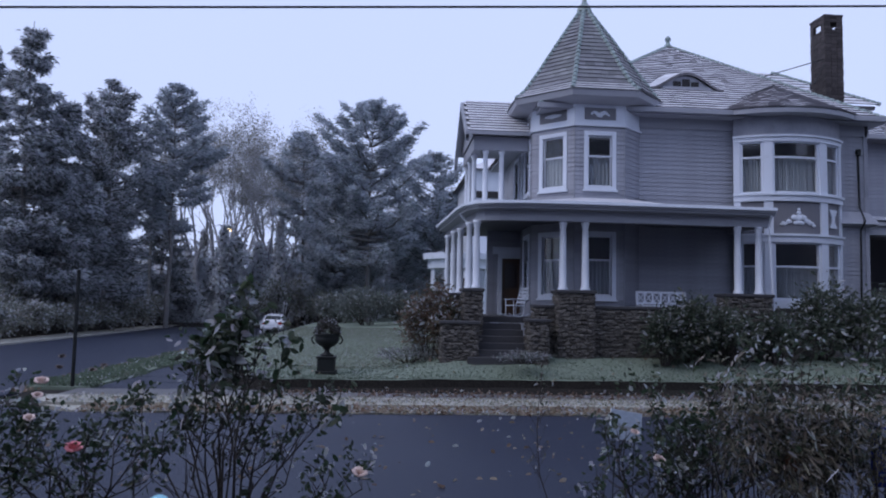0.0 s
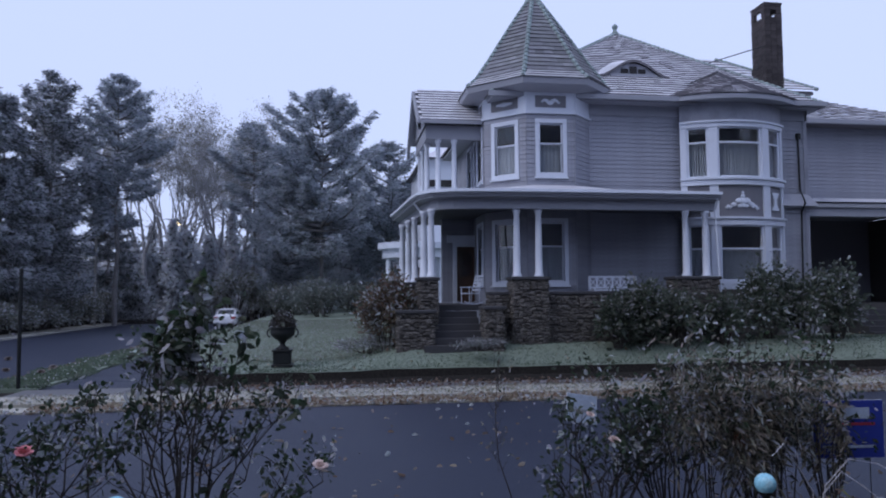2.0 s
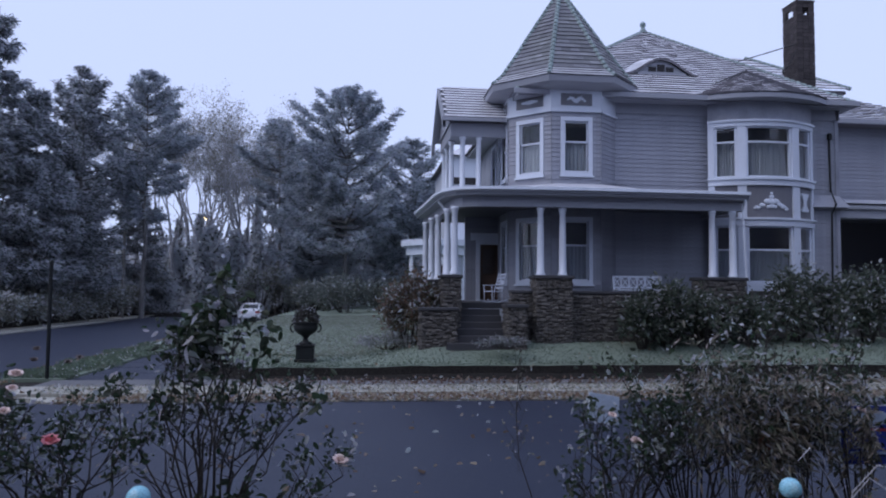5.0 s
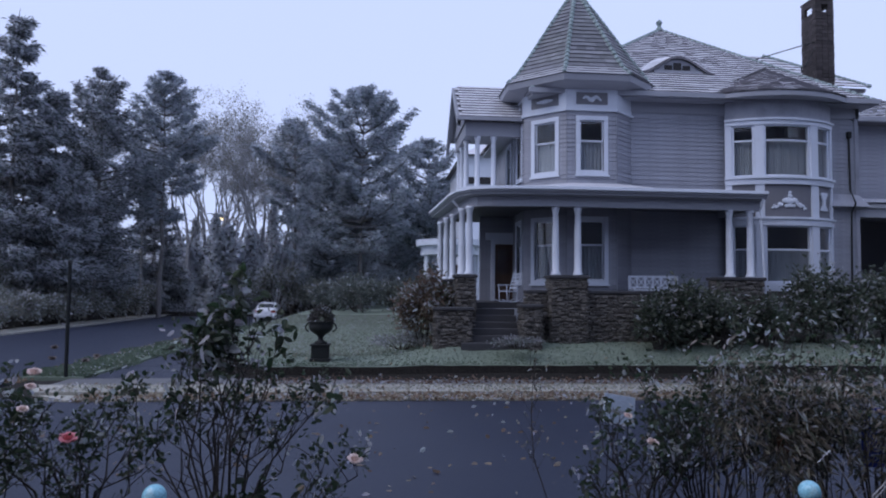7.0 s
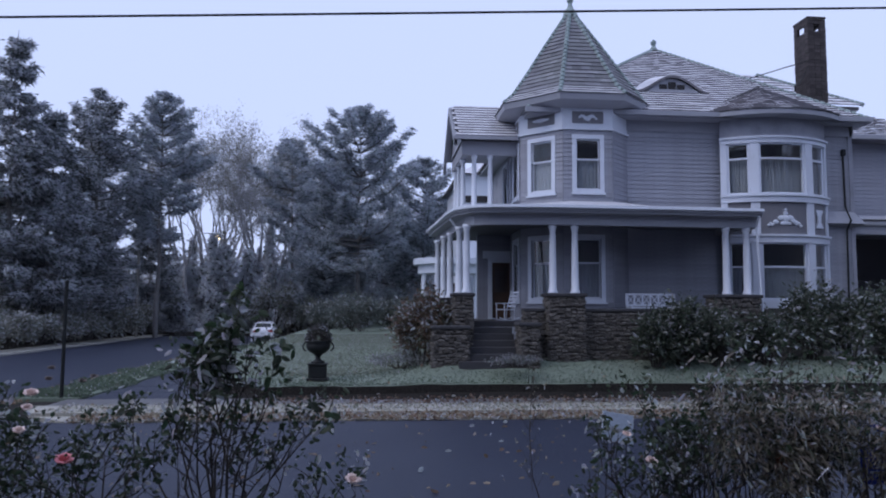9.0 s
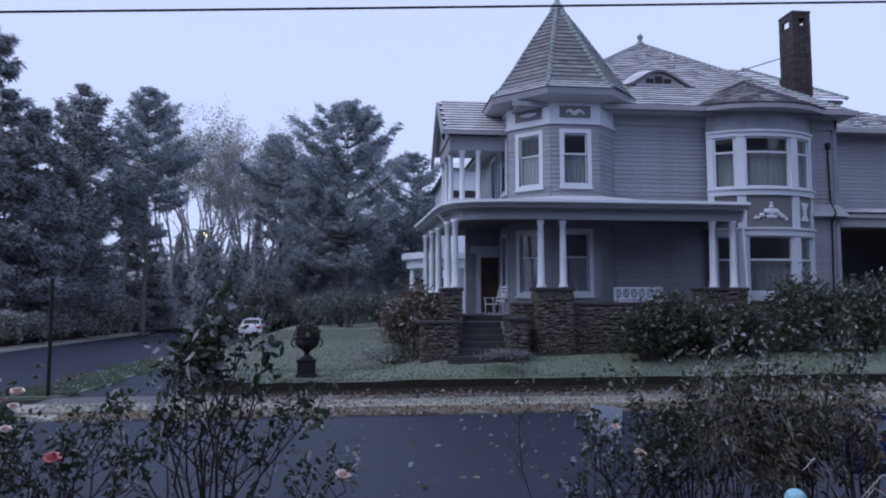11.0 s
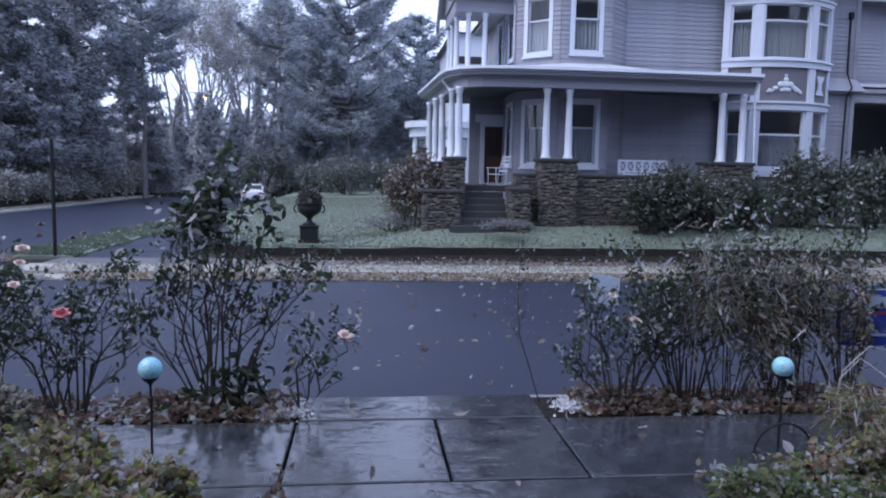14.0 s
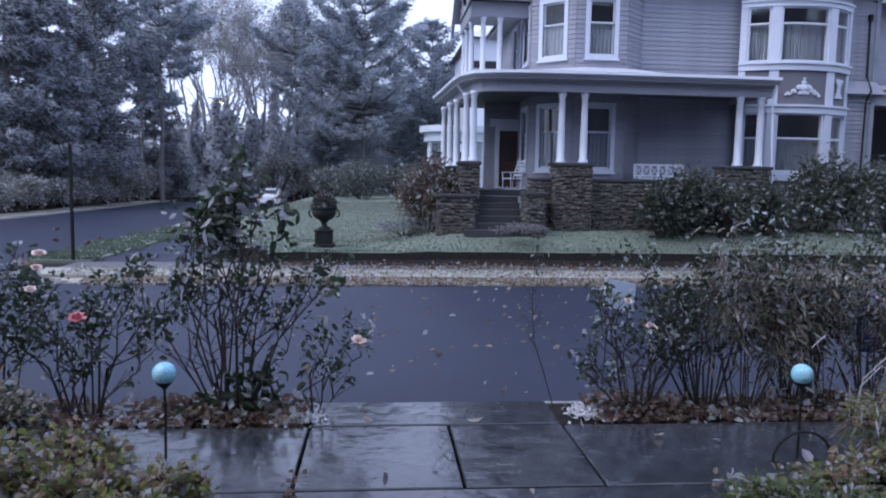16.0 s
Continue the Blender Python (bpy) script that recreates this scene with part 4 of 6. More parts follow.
box(bm, 4.15, 4.3, 26.5, 26.7, 2.1, 4.35)
box(bm, 5.0, 5.15, 26.5, 26.7, 2.1, 4.35)
box(bm, 3.95, 5.3, 26.46, 26.7, 4.35, 4.62)
box(bm, 4.3, 5.0, 26.5, 26.7, 4.2, 4.35)
part_of(bm, "door_frame", PAINT_WHITE, door)

# ---- balcony and its gable ----
bm = bmesh.new()
strip(bm, [[(2.72, 24.45, 8.42), (6.2, 24.45, 8.42)], [(2.72, 26.35, 10.0), (6.2, 26.35, 10.0)], [(2.72, 28.35, 8.3), (6.2, 28.35, 8.3)]])
GAB = hpart("balcony_gable", bm, TRIM_GREY, label="small gable roof over an upper balcony")
slate_parts(GAB, (2.7, 24.42, 8.45), (5.6, 24.42, 8.45), (2.7, 26.35, 10.05), (5.6, 26.35, 10.05), 12)
bm = bmesh.new()
v = [bm.verts.new(p) for p in [(2.9, 24.6, 8.3), (2.9, 28.2, 8.3), (2.9, 26.35, 9.85)]]
bm.faces.new(v[::-1])
box(bm, 2.62, 6.0, 24.36, 24.46, 8.33, 8.45)
part_of(bm, "gable_wall", TRIM_GREY, GAB)
bm = bmesh.new()
for y0, z0, y1, z1 in [(24.36, 8.30, 26.35, 9.98), (26.35, 9.98, 28.5, 8.1)]:
    v = [bm.verts.new(p) for p in [(2.62, y0, z0), (2.62, y1, z1), (2.62, y1, z1 - 0.24), (2.62, y0, z0 - 0.24), (2.74, y0, z0), (2.74, y1, z1), (2.74, y1, z1 - 0.24), (2.74, y0, z0 - 0.24)]]
    for f in [(0, 1, 2, 3), (7, 6, 5, 4), (3, 2, 6, 7), (0, 4, 5, 1)]:
        bm.faces.new([v[i] for i in f])
part_of(bm, "barge_board", TRIM_GREY, GAB)
for span in ((2.95, 5.0, 24.7, 24.95, 7.85, 8.33), (2.95, 3.2, 24.952, 28.1, 7.85, 8.33)):
    part_of(one_box(*span), "beam", TRIM_GREY, GAB)
part_of(one_box(3.202, 5.0, 24.952, 28.1, 8.25, 8.33), "balcony_ceiling", TRIM_GREY, GAB)
bm = bmesh.new()
lathe(bm, [(0.12, 0), (0.12, 0.06), (0.095, 0.1), (0.09, 1.0), (0.08, 1.7), (0.11, 1.75), (0.12, 1.86)], 14)
c2 = part("balcony_column", bm, PAINT_WHITE, HOUSE, "", True)
c2.location = HOUSE_INV @ Vector((3.38, 24.83, 6.0))
for x, y in [(3.95, 24.83), (3.08, 25.6), (3.08, 27.9), (3.08, 26.9)]:
    hcopy(c2, HOUSE_INV @ Vector((x, y, 6.0)))
bm = bmesh.new()
box(bm, 2.95, 4.95, 24.78, 24.88, 6.0, 6.12)
box(bm, 3.0, 3.1, 24.9, 28.0, 6.0, 6.12)
box(bm, 2.7, 5.0, 24.7, 28.2, 5.9, 5.98)
hpart("balcony_floor", bm, PAINT_WHITE)
M = pose(5.0, 28.3, 0, 0, 0, -90)
wall(M, 3.4, 5.9, 8.6, [(0.5, 1.2, 6.4, 8.0), (1.9, 2.6, 6.1, 8.0)])
window(M, (0.5, 1.2, 6.4, 8.0))
window(M, (1.9, 2.6, 6.1, 8.0))
wall(pose(5.0, 29.0, 0, 0, 0, -90), 2.6, 2.1, 5.9, [])

# downspouts
bm = bmesh.new()
tube(bm, [(16.33, WY - 0.05, 8.0), (16.33, WY - 0.08, 6.1), (16.33, WY - 0.36, 5.6), (16.33, WY - 0.12, 5.3), (16.3, WY - 0.08, 1.0)], 0.032, 8)
box(bm, 16.26, 16.40, WY - 0.14, WY, 7.92, 8.15, r=0.02)
hpart("downspout", bm, IRON, label="dark iron downspout with leader head")
bm = bmesh.new()
tube(bm, [(2.35, 23.0, 5.35), (2.62, 23.0, 5.0), (2.55, 22.9, 3.0), (2.3, 22.6, 1.4)], 0.045, 8)
hpart("downspout", bm, PAINT_WHITE)
bm = bmesh.new()
tube(bm, [(11.72, 21.1, 5.35), (11.74, 21.3, 5.05), (11.84, 21.3, 3.0), (11.86, 21.2, 1.3), (12.0, 20.95, 0.95)], 0.035, 8)
hpart("downspout", bm, PAINT_WHITE)

# ---- east wing and its side porch ----
wall(pose(16.65, 26.4, 0), 6.5, 5.4, 9.2, boards=True)
# side porch back wall takes the dark panel colour to deepen its shade
wall(pose(16.65, 28.6, 0), 6.5, 0.9, 5.58, [(1.5, 2.4, 2.0, 4.3)], boards=False, mat=GREY_PANEL)
bm = bmesh.new()
slates(bm, (17.0, 25.75, 9.22), (24.6, 25.75, 9.22), (17.0, 29.5, 11.1), (21.0, 29.5, 11.1), 14, lift=0.045)
box(bm, 17.0, 24.5, 25.8, 26.5, 9.05, 9.18)
wr = hpart("wing_roof", bm, SLATE)
bm = bmesh.new()
box(bm, 16.95, 24.6, 25.62, 25.76, 9.06, 9.24)
part_of(bm, "gutter", TRIM_GREY, wr)
bm = bmesh.new()
strip(bm, [[(16.66, 23.9, 5.72), (23, 23.9, 5.72)], [(16.66, 26.4, 6.2), (23, 26.4, 6.2)]])
box(bm, 16.66, 23, 23.95, 28.7, 5.52, 5.66)
sp = hpart("side_porch_roof", bm, TIN_ROOF)
bm = bmesh.new()
box(bm, 16.66, 23, 24.05, 24.25, 5.2, 5.55)
part_of(bm, "beam", TRIM_GREY, sp)
for x in (22.6,):
    bm = bmesh.new()
    lathe(bm, [(0.17, 0), (0.17, 0.1), (0.14, 0.15), (0.12, 3.0), (0.16, 3.1), (0.16, 3.2)], 14, (x, 24.15, 2.0))
    part_of(bm, "column", PAINT_WHITE, sp)
bm = bmesh.new()
box(bm, 16.66, 23, 24.0, 28.6, 0.9, 2.0)
box(bm, 22.9, 23, 24.4, 28.6, 2.0, 5.5)
hpart("side_porch_base", bm, MORTAR)
for k in range(5):
    part_of(one_box(18.2, 20.2, 22.6 + 0.28 * k, 24.05, 0.85 + 0.19 * k, 1.04 + 0.19 * k), "step", CAPSTONE, HOUSE)
# ---- trees ----
def scatter_branch(rng, a, c, n, spread):
    t = rng.uniform(0.15, 1.0, (n, 1)) ** 0.7
    return np.asarray(a) * (1 - t) + np.asarray(c) * t + rng.normal(size=(n, 3)) * spread


def pine(name, label, at, H, seed, base=0.35, reach=0.22, shape="white", density=1.0, mat=None, lean=(0, 0)):
    """A conifer: tapered trunk, limbs in whorls, needles in tufts with gaps between the limbs."""
    rng = np.random.default_rng(seed)
    t = thing(name, label, "tree", "conifers of the wood", at)
    bm = bmesh.new()
    top = np.array([lean[0], lean[1], H])
    r0 = 0.008 * H + 0.06
    n = 7
    pts = [(lean[0] * (k / n) ** 2 + 0.12 * rng.normal() * (0 < k < n), lean[1] * (k / n) ** 2 + 0.12 * rng.normal() * (0 < k < n), H * k / n - (0.3 if k == 0 else 0)) for k in range(n + 1)]
    tube(bm, pts, [r0 * (1 - 0.93 * k / n) for k in range(n + 1)], 8)
    part("trunk", bm, BARK, t)
    bm = bmesh.new()
    cen, way = [], []
    z = base * H
    while z < H * 0.985:
        f = (z - base * H) / (H * (1 - base))
        if shape == "spruce":
            R = reach * H * (1 - f) ** 0.85 + 0.25
        else:
            R = reach * H * (0.45 + 0.75 * math.sin(math.pi * min(0.12 + f * 0.83, 1)) ** 0.8) * (1 - f ** 5) * rng.uniform(0.6, 1.15)
        m = rng.integers(3, 6) if shape == "spruce" else rng.integers(3, 6)
        for k in range(m):
            a = rng.uniform(0, 2 * math.pi)
            L = R * rng.uniform(0.6, 1.1)
            rise = (-0.25 + 0.35 * f) if shape == "spruce" else (0.10 + 0.45 * f)
            px, py = lean[0] * (z / H) ** 2, lean[1] * (z / H) ** 2
            p0 = np.array([px, py, z])
            p1 = p0 + np.array([math.cos(a) * L * 0.55, math.sin(a) * L * 0.55, L * 0.5 * rise - 0.02 * L])
            p2 = p0 + np.array([math.cos(a) * L, math.sin(a) * L, L * rise + 0.12 * L])
            tube(bm, [p0, p1, p2], [0.05 * L / 3 + 0.02, 0.03 * L / 3 + 0.015, 0.008], 4)
            nt = int((5 + 6.5 * L) * density)
            s = rng.uniform(0.22, 1.0, (nt, 1)) ** 0.8
            tc = np.where(s < 0.55, p0 + (p1 - p0) * s / 0.55, p1 + (p2 - p1) * (s - 0.55) / 0.45)
            side = np.array([-math.sin(a), math.cos(a), 0])
            tc = tc + side * rng.normal(size=(nt, 1)) * 0.20 * L * (1.15 - s) + np.array([0, 0, 1]) * rng.uniform(-0.05, 0.16, (nt, 1)) * L ** 0.5
            if shape == "spruce":
                tc[:, 2] -= rng.uniform(0, 0.35, nt)
            per = 10
            seg = np.repeat(tc, per, 0) + rng.normal(size=(nt * per, 3)) * [0.13, 0.13, 0.06]
            cen.append(seg)
            out = np.array([math.cos(a), math.sin(a), rise + 0.35])
            way.append(out[None] * 0.7 + rng.normal(size=(nt * per, 3)) * [0.8, 0.8, 0.5])
        z += H * (0.028 if shape == "spruce" else 0.027) * rng.uniform(0.7, 1.4)
    part("limb", bm, BARK, t)
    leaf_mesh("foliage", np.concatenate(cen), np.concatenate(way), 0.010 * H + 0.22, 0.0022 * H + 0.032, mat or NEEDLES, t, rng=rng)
    return t


def grow(rng, bm, p, d, L, r, depth, tips, spread=0.5, gnarl=0.12):
    """A branching limb; collects its fine ends."""
    p, d = Vector(p), Vector(d).normalized()
    pts, rad = [p.copy()], [r]
    n = 4
    for k in range(n):
        d = (d + Vector(rng.normal(size=3)) * gnarl + Vector((0, 0, 0.04))).normalized()
        p = p + d * L / n
        pts.append(p.copy())
        rad.append(max(r * (1 - 0.4 * (k + 1) / n), 0.004))
    tube(bm, pts, rad, 6 if r > 0.05 else 4)
    if depth == 0:
        tips.append((pts, d.copy()))
        return
    m = int(rng.integers(2, 4))
    for j in range(m):
        q = Vector(rng.normal(size=3))
        nd = (d + q.normalized() * spread * rng.uniform(0.6, 1.3)).normalized()
        grow(rng, bm, pts[-1] if j < 2 else pts[-2], nd, L * rng.uniform(0.62, 0.85), rad[-1] * 0.72, depth - 1, tips, spread, gnarl)


def bare_tree(name, label, at, H, seed, ivy=False, leaf=AUTUMN, n_leaf=30):
    rng = np.random.default_rng(seed)
    t = thing(name, label, "tree", "bare trees of the wood", at)
    bm = bmesh.new()
    tips = []
    grow(rng, bm, (0, 0, -0.3), (rng.normal() * 0.06, rng.normal() * 0.06, 1), H * 0.36, 0.016 * H + 0.08, 5, tips, 0.42, 0.09)
    part("trunk", bm, RIME_HAZE_BARK, t)
    cen, way = [], []
    for pts, d in tips:
        for k in range(n_leaf):
            p = pts[int(rng.integers(1, 5))]
            cen.append(np.array(p) + rng.normal(size=3) * 0.3)
            way.append(rng.normal(size=3) + np.array([0, 0, -0.3]))
    leaf_mesh("crown", np.array(cen), np.array(way), 0.17, 0.09, leaf, t, "thin brownish last leaves", rng=rng)
    if ivy:
        n = 2600
        z = rng.uniform(0, 1, n) ** 1.3 * rng.uniform(0.35, 0.6) * H
        a = rng.uniform(0, 2 * math.pi, n)
        r = (0.1 + 1.25 * rng.random(n) ** 1.4) * (1.05 - z / (0.6 * H)) * (1 + 0.6 * np.sin(z * rng.uniform(0.7, 1.6) + a + seed))
        c = np.stack([r * np.cos(a), r * np.sin(a), z], 1)
        leaf_mesh("ivy", c, sphere_ways(rng, n, -0.2), 0.42, 0.30, FAR_IVY, t, "ivy round the trunk, rimed and paled for haze", rng=rng)
    return t


def shrub(name, label, at, size, n, leaf, width, mat, seed, stems=14, group="", category="bush", up=0.3, hollow=0.55, thin=0.0, stem_r=0.015):
    """A bush: stems that fork from the base, leaves in clumps round an uneven outline."""
    rng = np.random.default_rng(seed)
    t = thing(name, label, category, group, at)
    bm = bmesh.new()
    ends = []
    for k in range(stems):
        a, f = rng.uniform(0, 2 * math.pi), rng.uniform(0.2, 1.0)
        e = np.array([math.cos(a) * f * size[0], math.sin(a) * f * size[1], size[2] * math.sqrt(max(1 - 0.75 * f * f, 0.1)) * rng.uniform(0.75, 1.05)])
        b = np.array([math.cos(a) * 0.15 * size[0], math.sin(a) * 0.15 * size[1], -0.05])
        m = (b + e) / 2 + rng.normal(size=3) * 0.05 * size[2] + np.array([0, 0, 0.1 * size[2]])
        tube(bm, [b, m, e], [stem_r, stem_r * 0.7, stem_r * 0.3], 4)
        ends += [(m, e)]
        if at[1] < 26:
            part("stem", bm, STEM, t)
            bm = bmesh.new()
    if at[1] < 26:
        bm.free()
    else:
        part("stem", bm, STEM, t)
    q = n // len(ends)
    cen, way = [], []
    for m, e in ends:
        s = rng.uniform(hollow - 0.3, 1.05, (q, 1))
        c = m * (1 - s) + e * s + rng.normal(size=(q, 3)) * np.array(size) * (0.14 if not thin else thin)
        cen.append(c)
        w = (c - np.array([0, 0, size[2] * 0.3])) / np.array(size)
        way.append(w * 0.8 + rng.normal(size=(q, 3)) * 0.6 + np.array([0, 0, up]))
    c = np.concatenate(cen)
    c[:, 2] = np.abs(c[:, 2]) + 0.01
    leaf_mesh("foliage", c, np.concatenate(way), leaf, width, mat, t, rng=rng, near=at[1] < 26)
    return t


pine("spruce", "tall dark spruce with drooping rimed limbs, paled for haze", (-23.3, 48, 0.5), 19.9, 1, 0.12, 0.21, "spruce", 2.0, SPRUCE)
pine("spruce", "dark spruce standing close among its neighbours", (-20.6, 55, 0.5), 18.2, 2, 0.10, 0.21, "white", 1.6, SPRUCE)
pine("spruce", "dark dense spruce at the wood's edge", (-21.6, 50, 0.5), 15.2, 3, 0.16, 0.22, "spruce", 1.8, SPRUCE)
pine("spruce", "dark dense spruce at the wood's edge", (-28.6, 50, 0.5), 18.0, 4, 0.06, 0.19, "spruce", 1.3, SPRUCE)
pine("spruce", "dark dense spruce at the wood's edge", (-25.5, 54, 0.5), 14.0, 14, 0.05, 0.22, "spruce", 1.3, SPRUCE)
pine("spruce", "dark dense spruce at the wood's edge", (-31, 58, 0.5), 22.0, 15, 0.05, 0.2, "spruce", 1.2, SPRUCE)
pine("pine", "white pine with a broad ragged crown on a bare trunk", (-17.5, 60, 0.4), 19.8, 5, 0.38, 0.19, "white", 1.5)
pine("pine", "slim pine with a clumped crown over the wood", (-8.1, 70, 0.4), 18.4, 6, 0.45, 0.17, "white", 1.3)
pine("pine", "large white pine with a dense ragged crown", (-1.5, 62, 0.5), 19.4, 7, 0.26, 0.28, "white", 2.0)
pine("pine", "pine with layered open limbs, hazed bluish", (4.4, 66, 0.5), 16.1, 8, 0.12, 0.26, "white", 1.6)
pine("pine", "pine with layered open limbs, hazed bluish", (9.5, 70, 0.5), 15.0, 9, 0.15, 0.24, "white", 1.0)
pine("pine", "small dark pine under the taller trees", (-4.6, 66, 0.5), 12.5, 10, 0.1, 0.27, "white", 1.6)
pine("spruce", "dark spruce filling the wood behind", (-24.5, 64, 0.5), 17.0, 31, 0.05, 0.24, "spruce", 1.5, SPRUCE)
pine("spruce", "dark spruce filling the wood behind", (-20.5, 68, 0.5), 13.0, 32, 0.05, 0.26, "spruce", 1.4, SPRUCE)
# lower rimed trees, paled for haze, that close the wood behind the tall ones
RIME_HAZE = leafy("rimed_needles", [(0.20, 0.225, 0.22), (0.24, 0.26, 0.255), (0.18, 0.205, 0.20)], 0.88, 0.8, rime=(0.75, 0.78, 0.83))
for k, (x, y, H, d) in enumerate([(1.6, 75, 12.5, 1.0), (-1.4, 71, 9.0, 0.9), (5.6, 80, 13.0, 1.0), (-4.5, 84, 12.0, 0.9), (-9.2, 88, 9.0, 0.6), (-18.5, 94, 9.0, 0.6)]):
    pine("pine", "lower rimed evergreen, paled for haze, closing the wood behind", (x, y, 0.6), H, 60 + k, 0.05, 0.28, "white", d, RIME_HAZE)
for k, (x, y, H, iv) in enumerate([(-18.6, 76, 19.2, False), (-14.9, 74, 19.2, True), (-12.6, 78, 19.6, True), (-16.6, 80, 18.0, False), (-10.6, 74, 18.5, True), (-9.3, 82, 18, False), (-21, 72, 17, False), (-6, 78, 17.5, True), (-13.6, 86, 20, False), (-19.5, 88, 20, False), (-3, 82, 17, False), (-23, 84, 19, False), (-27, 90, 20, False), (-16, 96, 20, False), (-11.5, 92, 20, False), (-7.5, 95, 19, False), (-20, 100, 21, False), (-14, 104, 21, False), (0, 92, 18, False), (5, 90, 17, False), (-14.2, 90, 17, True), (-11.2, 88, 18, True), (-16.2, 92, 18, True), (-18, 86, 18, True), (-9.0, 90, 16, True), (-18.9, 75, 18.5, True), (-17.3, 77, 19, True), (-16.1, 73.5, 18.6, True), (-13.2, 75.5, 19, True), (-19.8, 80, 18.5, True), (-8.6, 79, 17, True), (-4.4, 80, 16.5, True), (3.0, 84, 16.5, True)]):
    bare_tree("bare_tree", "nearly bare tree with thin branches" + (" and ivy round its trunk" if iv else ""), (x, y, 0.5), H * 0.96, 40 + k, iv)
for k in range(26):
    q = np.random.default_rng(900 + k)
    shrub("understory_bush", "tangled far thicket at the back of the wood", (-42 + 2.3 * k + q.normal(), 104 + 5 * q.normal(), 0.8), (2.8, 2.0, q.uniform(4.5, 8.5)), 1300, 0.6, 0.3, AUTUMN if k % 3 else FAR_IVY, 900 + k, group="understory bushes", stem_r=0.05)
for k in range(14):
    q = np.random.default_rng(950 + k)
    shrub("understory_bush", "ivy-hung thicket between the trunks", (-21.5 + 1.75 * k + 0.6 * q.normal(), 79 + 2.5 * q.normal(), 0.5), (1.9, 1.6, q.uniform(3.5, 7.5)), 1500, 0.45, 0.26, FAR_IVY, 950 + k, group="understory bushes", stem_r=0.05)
# understory and brush at the roadside
rng = np.random.default_rng(77)
for k in range(16):
    x, y = -26 + 1.6 * k + rng.normal() * 0.6, 66 + rng.normal() * 4
    if abs(x + 14) < 4.0:
        y += 12
    shrub("understory_bush", "tangled rimed understory bush in the wood, paled for haze", (x, y, 0.5), (2.2, 1.8, rng.uniform(2.0, 4.2)), 1100, 0.4, 0.2, FAR_IVY if k % 2 else HEDGE, 100 + k, group="understory bushes", stem_r=0.05)
for k, (x, y, w, h) in enumerate([(-20.7, 34, 1.3, 1.7), (-20.8, 37, 1.5, 1.6), (-20.7, 40, 1.6, 2.0), (-20.5, 43, 1.6, 1.7), (-20.4, 46, 1.6, 1.6), (-20.3, 49, 1.6, 1.8), (-20.2, 52, 1.6, 1.7), (-20.1, 55, 1.6, 1.9), (-20.0, 59, 1.8, 2.2), (-23.4, 38, 1.8, 2.8), (-23.4, 43, 2.0, 3.2), (-22.6, 47, 1.8, 3.2), (-22.2, 52, 2.0, 4.4), (-19.8, 63, 1.8, 2.2)]):
    shrub("roadside_bush", "low frosted brush at the road's edge, paled for haze", (x, y, 0.2), (w, w, h), 1900, 0.26, 0.13, HEDGE, 130 + k, group="roadside brush", stem_r=0.03)
for k, (x, y, w, h) in enumerate([(-5.0, 62, 2.0, 2.4), (-1.2, 52, 2.3, 2.6), (1.5, 54, 2.2, 2.2), (-3.4, 57, 1.8, 2.0), (4, 50, 2.0, 2.3)]):
    shrub("shrub", "dark rounded shrub at the back of the lawn", (x, y, 0.75), (w, w, h), 1800, 0.26, 0.15, IVY, 160 + k, group="lawn shrubs", stem_r=0.03)

# ---- shrubs by the house ----
shrub("russet_bush", "russet-leaved shrub beside the porch", (1.45, 22.0, 0.7), (1.1, 0.8, 2.0), 4200, 0.15, 0.07, RUSSET, 201, 22)
RH = "rhododendrons"
shrub("rhododendron", "rimed rhododendron against the stone wall", (8.2, 20.7, 0.85), (0.75, 0.55, 1.35), 1900, 0.19, 0.075, RHODO, 202, 22, RH)
shrub("rhododendron", "rimed rhododendron against the stone wall", (9.1, 20.75, 0.85), (0.85, 0.55, 1.85), 2400, 0.19, 0.075, RHODO, 203, 24, RH)
shrub("rhododendron", "rimed rhododendron against the stone wall", (10.15, 20.75, 0.85), (0.8, 0.55, 1.5), 2000, 0.19, 0.075, RHODO, 212, 22, RH)
shrub("rhododendron", "low rhododendron before the stone pier", (11.75, 20.9, 0.85), (0.75, 0.5, 1.4), 1500, 0.19, 0.075, RHODO, 204, 20, RH)
shrub("rhododendron", "large dark rhododendron under the bow window", (13.55, 21.5, 0.85), (0.95, 0.8, 2.2), 3000, 0.19, 0.075, RHODO, 205, 28, RH)
shrub("rhododendron", "broad rhododendron beside the bow window", (14.75, 21.5, 0.85), (0.9, 0.8, 1.9), 2400, 0.19, 0.075, RHODO, 206, 24, RH)
shrub("rhododendron", "rimed rhododendron near the side porch", (15.9, 21.4, 0.85), (0.9, 0.8, 2.1), 2400, 0.19, 0.075, RHODO, 213, 24, RH)
shrub("frosted_clump", "low whitish frosted ground plants by the steps", (4.0, 20.15, 0.88), (0.85, 0.3, 0.24), 900, 0.12, 0.02, leafy("frosted_grass", [(0.22, 0.23, 0.22), (0.3, 0.31, 0.3)], 0.4), 207, 20, up=0.1)
shrub("frosted_clump", "low whitish frosted ground plants at the lawn bed", (0.75, 22.0, 0.72), (1.0, 0.5, 0.4), 1100, 0.12, 0.03, bpy.data.materials["frosted_grass"], 208, 20, up=0.1)
